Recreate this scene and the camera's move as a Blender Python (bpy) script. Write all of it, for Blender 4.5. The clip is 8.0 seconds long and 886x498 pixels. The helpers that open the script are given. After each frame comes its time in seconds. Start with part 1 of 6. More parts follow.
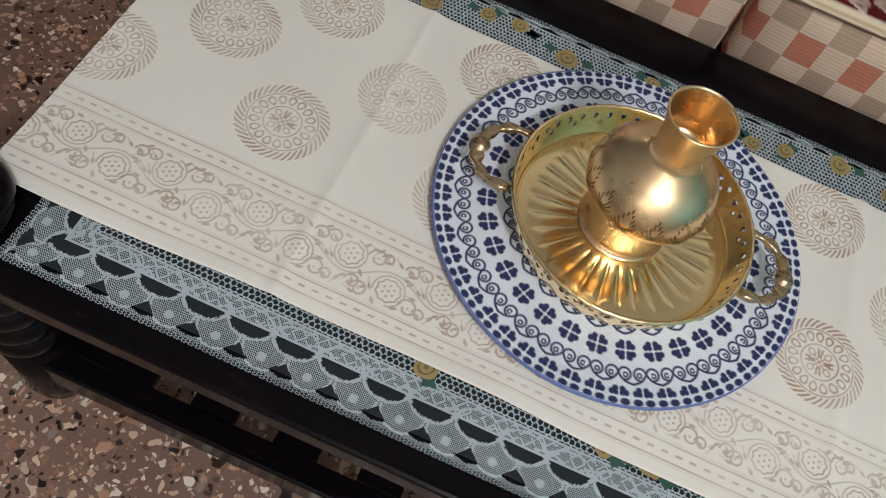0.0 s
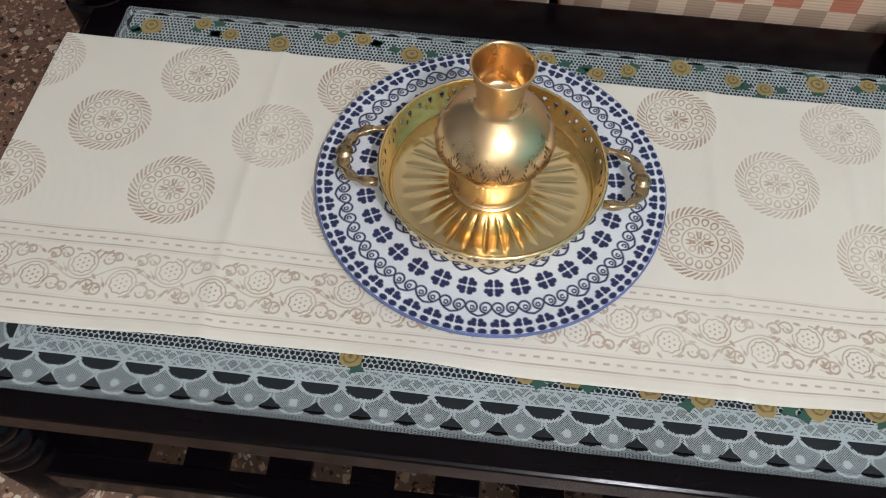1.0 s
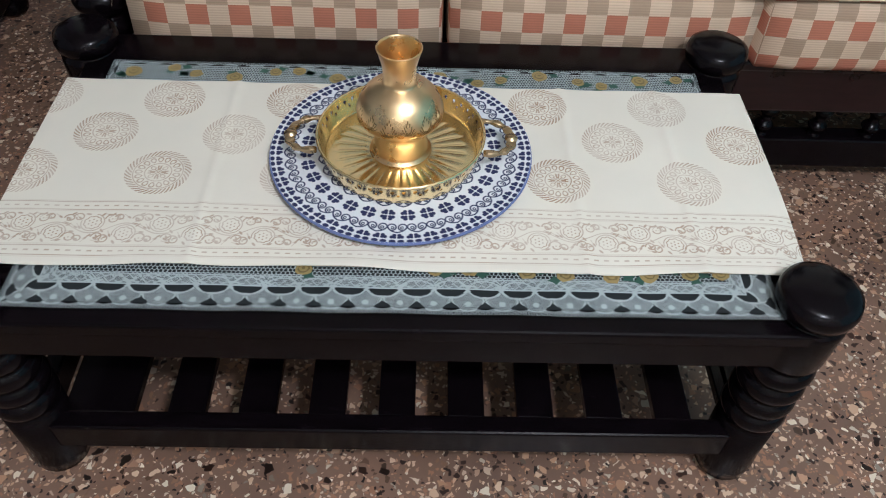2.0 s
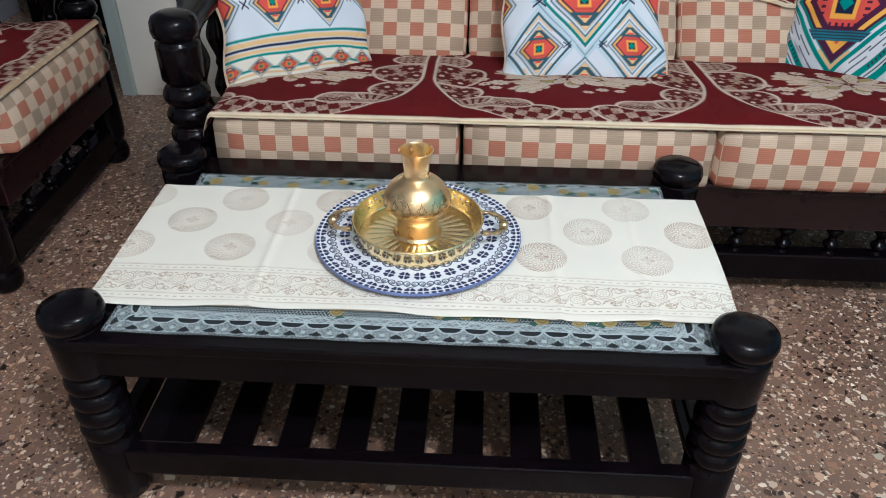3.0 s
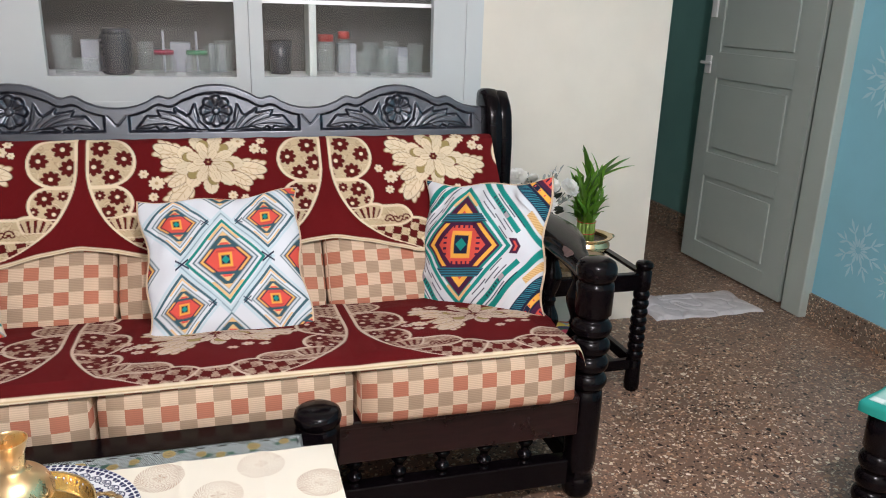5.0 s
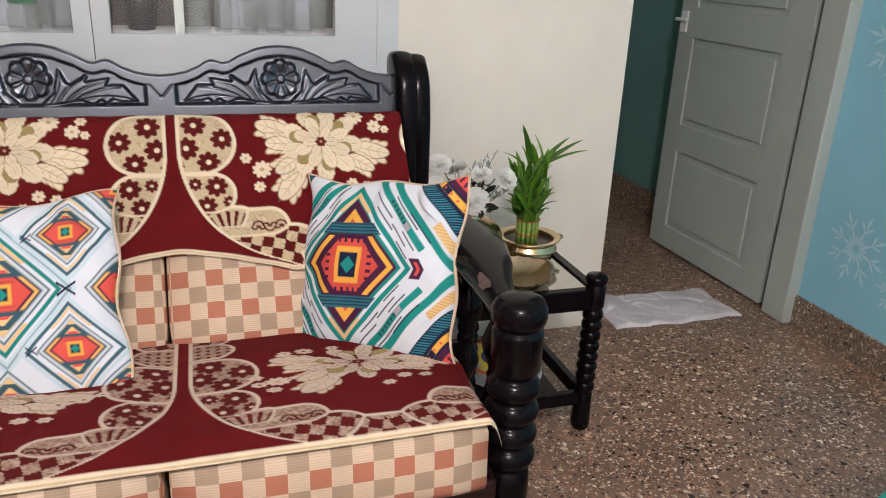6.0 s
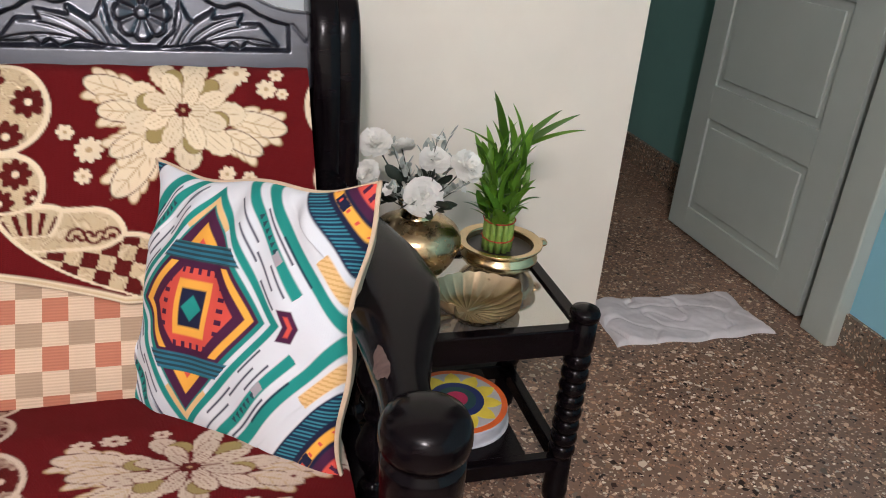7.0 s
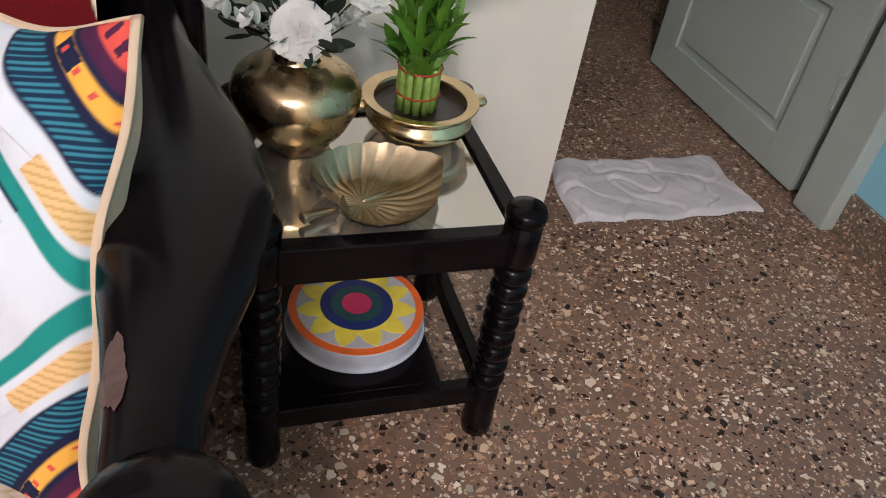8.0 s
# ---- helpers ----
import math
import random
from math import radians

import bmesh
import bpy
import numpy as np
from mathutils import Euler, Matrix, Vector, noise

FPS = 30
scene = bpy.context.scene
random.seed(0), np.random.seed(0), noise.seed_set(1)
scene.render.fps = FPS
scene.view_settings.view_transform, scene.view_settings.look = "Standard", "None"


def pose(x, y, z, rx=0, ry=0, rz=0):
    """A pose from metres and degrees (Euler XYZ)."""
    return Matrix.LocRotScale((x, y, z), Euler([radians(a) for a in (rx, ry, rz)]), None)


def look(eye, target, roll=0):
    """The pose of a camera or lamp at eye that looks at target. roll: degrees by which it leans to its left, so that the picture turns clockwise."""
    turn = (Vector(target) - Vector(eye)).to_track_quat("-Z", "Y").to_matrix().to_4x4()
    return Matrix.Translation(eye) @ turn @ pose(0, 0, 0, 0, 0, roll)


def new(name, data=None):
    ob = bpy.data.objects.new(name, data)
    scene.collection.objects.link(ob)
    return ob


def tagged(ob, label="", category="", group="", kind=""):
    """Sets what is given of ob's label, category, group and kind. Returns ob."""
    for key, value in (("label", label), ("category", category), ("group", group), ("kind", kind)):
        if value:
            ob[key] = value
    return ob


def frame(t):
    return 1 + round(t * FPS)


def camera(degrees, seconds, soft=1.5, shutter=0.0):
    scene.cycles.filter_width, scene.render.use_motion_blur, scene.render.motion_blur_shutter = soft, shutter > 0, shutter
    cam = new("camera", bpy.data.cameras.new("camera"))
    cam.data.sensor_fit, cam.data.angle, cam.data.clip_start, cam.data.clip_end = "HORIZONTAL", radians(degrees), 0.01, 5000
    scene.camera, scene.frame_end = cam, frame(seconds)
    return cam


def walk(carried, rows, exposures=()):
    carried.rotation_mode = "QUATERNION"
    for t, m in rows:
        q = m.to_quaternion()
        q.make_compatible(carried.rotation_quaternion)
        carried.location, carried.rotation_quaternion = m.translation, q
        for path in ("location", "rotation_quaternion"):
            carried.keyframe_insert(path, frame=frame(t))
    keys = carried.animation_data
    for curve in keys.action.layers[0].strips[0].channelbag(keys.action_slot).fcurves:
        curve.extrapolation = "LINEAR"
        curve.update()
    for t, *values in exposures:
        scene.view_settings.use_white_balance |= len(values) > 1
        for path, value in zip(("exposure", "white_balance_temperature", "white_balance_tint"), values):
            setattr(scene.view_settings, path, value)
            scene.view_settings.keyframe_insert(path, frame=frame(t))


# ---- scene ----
cam = camera(59.6, 8.0, soft=1.0)
PATH = [
    (0, (-0.485, -0.836, 1.054), (-0.527, 0.172, -0.673), 22.2),
    (0.5, (-0.445, -0.84, 1.077), (-0.503, 0.145, -0.662), 11.5),
    (1, (-0.362, -0.879, 1.115), (-0.44, 0.172, -0.584), 2.3),
    (1.5, (-0.315, -0.985, 1.169), (-0.312, 0.185, -0.454), 2.1),
    (1.7, (-0.317, -1.088, 1.171), (-0.26, 0.156, -0.394), 3.2),
    (2.8, (-0.264, -1.517, 1.226), (-0.319, 0.062, -0.001), 0.1),
    (3, (-0.241, -1.571, 1.231), (-0.328, 0.076, 0.1), 0.2),
    (3.5, (-0.172, -1.682, 1.291), (-0.277, 0.113, 0.416), 1.0),
    (4, (-0.149, -1.718, 1.336), (-0.136, 0.14, 0.595), 1.3),
    (4.5, (-0.071, -1.716, 1.341), (0.148, 0.164, 0.697), 1.0),
    (5, (0.01, -1.621, 1.309), (0.547, 0.21, 0.708), 1.8),
    (5.2, (0.093, -1.541, 1.29), (0.691, 0.268, 0.68), 2.1),
    (6.3, (0.475, -0.962, 1.274), (1.038, 0.811, 0.54), 2.6),
    (6.5, (0.547, -0.869, 1.259), (1.073, 0.91, 0.51), 2.6),
    (7, (0.728, -0.575, 1.223), (1.253, 1.153, 0.364), 4.7),
    (7.5, (0.872, -0.286, 1.153), (1.436, 1.301, 0.075), 7.2),
    (8, (0.964, -0.175, 1.092), (1.541, 1.284, -0.148), 9.6),
]
walk(cam, [(t, look(eye, target, roll)) for t, eye, target, roll in PATH],
     [(0.0, -0.82, 5930, 6), (1.0, -0.72, 5950, 6), (1.7, -0.63, 5750, 5), (3.0, -0.30, 5480, 2), (3.5, -0.15, 5720, 4), (4.5, -0.05, 6180, 8),
      (5.2, -0.05, 6320, 11), (6.5, -0.03, 6560, 14), (8.0, 0.05, 6420, 15)])

# ---- world and light ----
world = bpy.data.worlds.new("evening_room")
scene.world = world
world.use_nodes = True
world.node_tree.nodes["Background"].inputs[0].default_value = (0.9, 0.95, 1.0, 1)
world.node_tree.nodes["Background"].inputs[1].default_value = 0.02


def area_lamp(name, place, target, sx, sy, watts, colour):
    d = bpy.data.lights.new(name, "AREA")
    d.shape, d.size, d.size_y, d.energy, d.color = "RECTANGLE", sx, sy, watts, colour
    ob = new(name, d)
    ob.matrix_world = look(place, target)
    return ob


# added weak fill from the south side, not a known fitting
south_fill = area_lamp("south_fill_light", (-0.45, -3.40, 2.40), (-0.2, 0.2, 0.6), 1.2, 0.06, 8, (0.965, 0.975, 0.985))
bulb = bpy.data.lights.new("hanging_bulb_glow", "POINT")
bulb.energy, bulb.shadow_soft_size, bulb.color = 155, 0.11, (1.0, 0.935, 0.965)
new("hanging_bulb_glow", bulb).location = (0.34, -1.80, 2.45)
# unseen fill added to lift the hall behind the doorway
hall_fill = area_lamp("hall_fill_light", (1.7, 2.7, 2.6), (2.0, 2.4, 0.0), 0.4, 0.4, 2.2, (1.0, 0.98, 0.98))

# ---- helpers ----


def lin(h):
    """Linear colour from a hex sRGB string."""
    out = []
    for i in (0, 2, 4):
        c = int(h[i:i + 2], 16) / 255
        out.append(c / 12.92 if c <= 0.04045 else ((c + 0.055) / 1.055) ** 2.4)
    return np.array(out)


class Nodes:
    """A short way to build a node material."""

    def __init__(self, name):
        self.mat = bpy.data.materials.new(name)
        self.mat.use_nodes = True
        self.t = self.mat.node_tree
        self.bsdf = self.t.nodes["Principled BSDF"]

    def add(self, kind):
        return self.t.nodes.new(kind)

    def link(self, a, b):
        self.t.links.new(a, b)

    def val(self, sock, v):
        if hasattr(v, "links"):
            self.link(v, sock)
        elif isinstance(v, (tuple, list, np.ndarray)):
            v = list(v)
            sock.default_value = v + [1.0] if len(v) == 3 and len(sock.default_value) == 4 else v
        else:
            sock.default_value = v

    def math(self, op, a, b=0.0):
        n = self.add("ShaderNodeMath")
        n.operation = op
        self.val(n.inputs[0], a)
        self.val(n.inputs[1], b)
        return n.outputs[0]

    def mix(self, f, a, b, mode="MIX"):
        n = self.add("ShaderNodeMix")
        n.data_type, n.blend_type = "RGBA", mode
        self.val(n.inputs[0], f)
        self.val(n.inputs[6], a)
        self.val(n.inputs[7], b)
        return n.outputs[2]

    def coord(self, what="Object"):
        return self.add("ShaderNodeTexCoord").outputs[what]

    def noise(self, scale, detail=4.0, vec=None, rough=0.55):
        n = self.add("ShaderNodeTexNoise")
        n.inputs["Scale"].default_value, n.inputs["Detail"].default_value, n.inputs["Roughness"].default_value = scale, detail, rough
        self.link(vec if vec is not None else self.coord(), n.inputs["Vector"])
        return n.outputs["Fac"]

    def ramp(self, f, *stops):
        n = self.add("ShaderNodeValToRGB")
        el = n.color_ramp.elements
        while len(el) < len(stops):
            el.new(0.5)
        for e, (p, c) in zip(el, stops):
            e.position = p
            e.color = (*c, 1) if len(c) == 3 else c
        self.link(f, n.inputs[0])
        return n.outputs[0]

    def bump(self, height, strength, distance=0.002):
        n = self.add("ShaderNodeBump")
        n.inputs["Strength"].default_value, n.inputs["Distance"].default_value = strength, distance
        self.val(n.inputs["Height"], height)
        self.link(n.outputs[0], self.bsdf.inputs["Normal"])

    def done(self, colour=None, rough=None, metal=None, coat=None):
        for key, v in (("Base Color", colour), ("Roughness", rough), ("Metallic", metal), ("Coat Weight", coat)):
            if v is not None:
                self.val(self.bsdf.inputs[key], v)
        return self.mat


def painted(name, c, rough=0.55, stain=0.08, bump=0.15, scale=2.5):
    """Wall paint or enamel with faint stains and a fine roller grain."""
    m = Nodes(name)
    c = np.array(c)
    a = m.noise(scale, 5)
    col = m.ramp(a, (0.3, tuple(c * (1 - stain))), (0.7, tuple(np.minimum(c * (1 + stain * 0.5), 0.95))))
    m.bump(m.noise(140, 3), bump, 0.001)
    r = m.math("ADD", m.math("MULTIPLY", m.noise(9, 3), 0.2), rough - 0.1)
    return m.done(col, r)


def wood_dark(name, c, rough=0.13, worn=(0.08, 0.04, 0.03), spec=0.38):
    """Nearly black polished wood with a brown grain and small scuffs."""
    m = Nodes(name)
    vec = m.coord()
    mp = m.add("ShaderNodeMapping")
    mp.inputs["Scale"].default_value = (3, 14, 14)
    m.link(vec, mp.inputs[0])
    g = m.noise(6, 6, mp.outputs[0])
    c = np.array(c)
    col = m.ramp(g, (0.3, tuple(c * 0.7)), (0.75, tuple(c * 1.7)))
    scuff = m.ramp(m.noise(38, 8, None, 0.7), (0.70, (0, 0, 0)), (0.76, (1, 1, 1)))
    col = m.mix(m.math("MULTIPLY", scuff, 0.22), col, worn)
    m.bump(m.noise(60, 4, mp.outputs[0]), 0.08, 0.001)
    r = m.math("ADD", m.math("MULTIPLY", m.noise(14, 4), 0.22), rough - 0.05)
    m.bsdf.inputs["Specular IOR Level"].default_value = spec
    return m.done(col, r, 0.0)


def brass(name, c, rough=0.14, tarnish=0.3, ridge=0.0):
    m = Nodes(name)
    c = np.array(c)
    n = m.noise(16, 5)
    col = m.ramp(n, (0.35, tuple(c * (1 - tarnish))), (0.65, tuple(c)))
    r = m.math("ADD", m.math("MULTIPLY", m.noise(30, 5), 0.22), rough - 0.08)
    m.bump(m.noise(190, 3), 0.06 + ridge, 0.001)
    return m.done(col, r, 1.0)


def cloth_print(name, rough=0.85, weave=900.0, depth=0.25, fade=0.12):
    """Printed or woven cloth: the pattern's colour lies on the vertices, the thread is in the nodes."""
    m = Nodes(name)
    at = m.add("ShaderNodeAttribute")
    at.attribute_name = "print"
    w1, w2 = m.add("ShaderNodeTexWave"), m.add("ShaderNodeTexWave")
    w1.bands_direction, w2.bands_direction = "X", "Y"
    for w in (w1, w2):
        w.inputs["Scale"].default_value = weave / 6.3
        w.inputs["Distortion"].default_value = 0.6
        m.link(m.coord(), w.inputs["Vector"])
    thread = m.math("MULTIPLY", w1.outputs["Fac"], w2.outputs["Fac"])
    dirt = m.ramp(m.noise(7, 5), (0.3, (1 - fade,) * 3), (0.7, (1, 1, 1)))
    col = m.mix(1.0, at.outputs["Color"], dirt, "MULTIPLY")
    m.bump(m.math("ADD", thread, m.noise(260, 3)), depth, 0.0012)
    m.bsdf.inputs["Specular IOR Level"].default_value = 0.15
    return m.done(col, rough)


def plain_cloth(name, c, rough=0.9, scale=300.0):
    m = Nodes(name)
    c = np.array(c)
    col = m.ramp(m.noise(10, 5), (0.3, tuple(c * 0.86)), (0.7, tuple(np.minimum(c * 1.06, 0.95))))
    m.bump(m.noise(scale, 3), 0.3, 0.0015)
    return m.done(col, rough)


def checked_cloth():
    """Upholstery woven in squares of 37 mm: terracotta, cream and fawn, with a fine rib across."""
    m = Nodes("checked_upholstery")
    uv = m.coord("UV")
    sep = m.add("ShaderNodeSeparateXYZ")
    m.link(uv, sep.inputs[0])
    a = m.math("FLOOR", m.math("DIVIDE", sep.outputs[0], 0.037))
    b = m.math("FLOOR", m.math("DIVIDE", sep.outputs[1], 0.037))
    odd_a = m.math("FLOORED_MODULO", a, 2.0)
    odd_b = m.math("FLOORED_MODULO", b, 2.0)
    cream, red, fawn = lin("D6BDA2"), lin("BA765C"), lin("AE957C")
    row_a = m.mix(odd_a, red, cream)
    row_b = m.mix(odd_a, cream, fawn)
    col = m.mix(odd_b, row_a, row_b)
    rib = m.math("SINE", m.math("MULTIPLY", sep.outputs[1], 2 * math.pi / 0.0046))
    ribc = m.math("ADD", m.math("MULTIPLY", rib, 0.075), 0.925)
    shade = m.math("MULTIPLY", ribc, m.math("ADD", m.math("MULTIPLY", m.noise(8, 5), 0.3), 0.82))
    col = m.mix(1.0, col, shade, "MULTIPLY")
    m.bump(m.math("ADD", rib, m.noise(420, 2)), 0.2, 0.0010)
    return m.done(col, 0.92)


def terrazzo(name, base, dark):
    """Cast floor with marble chips of three sizes in a brown-grey ground."""
    m = Nodes(name)
    vec = m.coord()
    wob = m.add("ShaderNodeTexNoise")
    wob.inputs["Scale"].default_value = 60
    m.link(vec, wob.inputs["Vector"])
    vec2 = m.mix(0.012, vec, wob.outputs["Color"])
    base, dark = np.array(base), np.array(dark)
    col = m.ramp(m.noise(3, 6), (0.3, tuple(dark)), (0.7, tuple(base)))
    for scale, share, cut in ((165, 0.34, 0.10), (92, 0.34, 0.12), (60, 0.20, 0.13)):
        v, w = m.add("ShaderNodeTexVoronoi"), m.add("ShaderNodeTexVoronoi")
        w.feature = "DISTANCE_TO_EDGE"
        for q in (v, w):
            q.inputs["Scale"].default_value, q.inputs["Randomness"].default_value = scale, 1.0
            m.link(vec2, q.inputs["Vector"])
        inside = m.ramp(w.outputs["Distance"], (cut, (0, 0, 0)), (cut + 0.05, (1, 1, 1)))
        sep = m.add("ShaderNodeSeparateColor")
        m.link(v.outputs["Color"], sep.inputs[0])
        chosen = m.math("LESS_THAN", sep.outputs[0], share)
        chip = m.ramp(sep.outputs[1], (0.0, lin("D8BFA2")), (0.24, lin("B98F70")), (0.40, lin("18110D")),
                      (0.58, lin("3A241A")), (0.66, lin("EADFC8")), (0.86, lin("9C735A")))
        col = m.mix(m.math("MULTIPLY", inside, chosen), col, chip)
    m.bump(m.noise(25, 4), 0.05, 0.002)
    r = m.math("ADD", m.math("MULTIPLY", m.noise(5, 5), 0.25), 0.22)
    return m.done(col, r)


# ---- materials ----
CREAM_WALL = painted("cream_wall_paint", lin("EAE4D6"), 0.6)
GREEN_WALL = painted("green_wall_paint", lin("6F9C94"), 0.6)
BLUE_WALL = painted("pale_blue_wall_paint", lin("8FCBDD"), 0.6)
PURPLE_WALL = painted("purple_wall_paint", lin("9A88A8"), 0.6)
GREY_WALL = painted("grey_wall_paint", lin("9DA0A5"), 0.6)
CEILING = painted("white_ceiling_paint", lin("ECEAE4"), 0.7)
GREY_PAINT = painted("grey_enamel_paint", lin("AFB9B2"), 0.35, 0.05, 0.06)
PALE_PAINT = painted("pale_grey_enamel_paint", lin("CDD2D2"), 0.35, 0.05, 0.06)
WHITE_PAINT = painted("white_enamel_paint", lin("E6E8E6"), 0.4, 0.05, 0.06)
STENCIL = painted("white_stencil_paint", lin("B9DEEA"), 0.6)
BLACK_WOOD = wood_dark("black_polished_wood", (0.0034, 0.0022, 0.0030), 0.11, (0.05, 0.025, 0.022), 0.15)
BROWN_WOOD = wood_dark("dark_brown_wood", (0.014, 0.0045, 0.0048), 0.24)
BARE_WOOD = wood_dark("bare_brown_wood", (0.085, 0.052, 0.046), 0.4, (0.50, 0.44, 0.42))
CREST_WOOD = wood_dark("black_carved_wood", (0.012, 0.013, 0.021), 0.30, (0.05, 0.035, 0.03), 1.0)
CREST_WOOD.node_tree.nodes["Principled BSDF"].inputs["Coat Weight"].default_value = 0.7
CREST_WOOD.node_tree.nodes["Principled BSDF"].inputs["Coat Roughness"].default_value = 0.22
CREST_WOOD.node_tree.nodes["Principled BSDF"].inputs["Specular Tint"].default_value = (0.80, 0.88, 1.0, 1)
FLOOR = terrazzo("terrazzo_floor", (0.270, 0.158, 0.108), (0.150, 0.092, 0.066))
SKIRT = terrazzo("terrazzo_skirting", (0.22, 0.165, 0.12), (0.15, 0.12, 0.095))
CHECK = checked_cloth()
THROW = cloth_print("maroon_woven_throw", 0.9, 1100, 0.35)
PRINT = cloth_print("printed_cotton", 0.85, 1500, 0.15, 0.06)
CREWEL = cloth_print("embroidered_cotton", 0.9, 1000, 0.5, 0.06)
LACE_LINING = plain_cloth("grey_green_lining", lin("191F21"), 0.9, 700)
LACE = plain_cloth("grey_lace_thread", lin("AEB8B8"), 0.8, 900)
ROSE = plain_cloth("ochre_lace_rose", lin("A28C58"), 0.8, 900)
ROSE_DARK = plain_cloth("brown_lace_rose", lin("7A6A3E"), 0.8, 900)
ROSE_LEAF = plain_cloth("green_lace_leaf", lin("33584A"), 0.8, 900)
TRIM = plain_cloth("cream_braid", lin("DCC7A4"), 0.9, 500)
BEIGE = plain_cloth("beige_lining", lin("CDB59A"))
TOWEL = plain_cloth("white_floor_cloth", lin("CFCACB"), 0.95, 180)
BRASS = brass("polished_brass", (0.98, 0.77, 0.42), 0.16, 0.05)
ENGRAVED = brass("darkened_brass", (0.34, 0.23, 0.10), 0.45, 0.2)
OLD_BRASS = brass("dull_brass", (0.62, 0.46, 0.27), 0.24, 0.35)
POT_BRASS = brass("bright_brass", (0.82, 0.63, 0.37), 0.16, 0.2)
GILT = brass("champagne_gilt", (0.50, 0.38, 0.24), 0.28, 0.12, 0.05)
FLASK = brass("flask_brass", (0.95, 0.69, 0.38), 0.26, 0.10)
STEEL = brass("pale_steel", (0.7, 0.7, 0.68), 0.3, 0.2)


def glass(name, tint=(1, 1, 1), rough=0.02):
    m = Nodes(name)
    m.bsdf.inputs["Transmission Weight"].default_value = 1.0
    m.bsdf.inputs["IOR"].default_value = 1.45
    m.bsdf.inputs["Roughness"].default_value = rough
    return m.done(tint)


CLEAR = glass("clear_glass")


def jar_glass():
    """Thin blown glass: mostly clear, with a faint green body and sharp gloss."""
    m = Nodes("jar_glass")
    m.bsdf.inputs["Alpha"].default_value = 0.13
    m.bsdf.inputs["Specular IOR Level"].default_value = 1.0
    m.bump(m.noise(40, 3), 0.1, 0.002)
    return m.done((0.40, 0.47, 0.45), 0.05)


JAR_GLASS = jar_glass()


def flat(name, c, rough=0.5, vary=0.12):
    m = Nodes(name)
    c = np.array(c)
    return m.done(m.ramp(m.noise(22, 4), (0.3, tuple(c * (1 - vary))), (0.7, tuple(np.minimum(c * (1 + vary), 0.95)))), rough)


def table_mirror():
    m = Nodes("smoked_table_glass")
    m.bump(m.noise(4, 2), 0.01, 0.001)
    return m.done((0.64, 0.62, 0.57), m.math("ADD", m.math("MULTIPLY", m.noise(12, 4), 0.08), 0.03), 0.85)


TABLE_GLASS = table_mirror()
LEAF = flat("bamboo_leaf_green", lin("62902E"), 0.4, 0.25)
LEAF_DARK = flat("bamboo_leaf_dark_green", lin("43701F"), 0.4, 0.25)
STALK = flat("bamboo_stalk_green", lin("7C9A45"), 0.4, 0.25)
RIBBON = flat("red_ribbon", lin("B5301F"), 0.5)
SOIL = flat("dark_water_pebbles", lin("2A2220"), 0.3, 0.5)
PETAL = flat("white_petal", lin("FAF8F3"), 0.7, 0.02)


def let_light_through(mat, colour, share):
    """Thin petals and leaves pass part of the light."""
    t = mat.node_tree
    mix, tr, out = t.nodes.new("ShaderNodeMixShader"), t.nodes.new("ShaderNodeBsdfTranslucent"), t.nodes["Material Output"]
    tr.inputs[0].default_value = (*colour, 1)
    mix.inputs[0].default_value = share
    t.links.new(t.nodes["Principled BSDF"].outputs[0], mix.inputs[1])
    t.links.new(tr.outputs[0], mix.inputs[2])
    t.links.new(mix.outputs[0], out.inputs[0])


let_light_through(PETAL, (0.95, 0.95, 0.92), 0.45)
let_light_through(LEAF, (0.20, 0.42, 0.05), 0.35)
GREY_LEAF = flat("grey_green_leaf", lin("A3ABA4"), 0.7, 0.25)
DEEP_LEAF = flat("deep_green_leaf", lin("1E2A20"), 0.6, 0.25)
BLACK_GAP = flat("dark_groove", (0.006, 0.006, 0.006), 0.6)
# the dimness inside the cupboard is put into this dark colour
CUP_SHADE = painted("cupboard_shade_paint", lin("454240"), 0.6)
RED_LID = flat("red_lid", lin("7A2036"), 0.4)
GREEN_LID = flat("green_lid", lin("2F6A4A"), 0.4)
WHITE_BOX = flat("white_card", lin("8C8F96"), 0.6)
DARK_JAR = flat("dark_plastic", lin("26282E"), 0.3)
RED_BOX = flat("red_plastic", lin("8E2A26"), 0.4)

# ---- mesh helpers ----


def thing(name, place, label, category, group="", kind="", turn=0.0):
    ob = new(name)
    ob.empty_display_size = 0.05
    ob.matrix_basis = pose(*place, 0, 0, turn)
    return tagged(ob, label, category, group, kind)


def link(name, me, mat, parent=None, label="", place=None):
    ob = new(name, me)
    if mat is not None and not me.materials:
        me.materials.append(mat)
    if parent is not None:
        ob.parent = parent
    if place is not None:
        ob.matrix_basis = place
    return tagged(ob, label)


def part(name, bm, mat, parent, label="", smooth=False, place=None):
    me = bpy.data.meshes.new(name)
    bm.to_mesh(me)
    bm.free()
    if smooth:
        me.polygons.foreach_set("use_smooth", np.ones(len(me.polygons), bool))
    return link(name, me, mat, parent, label, place)


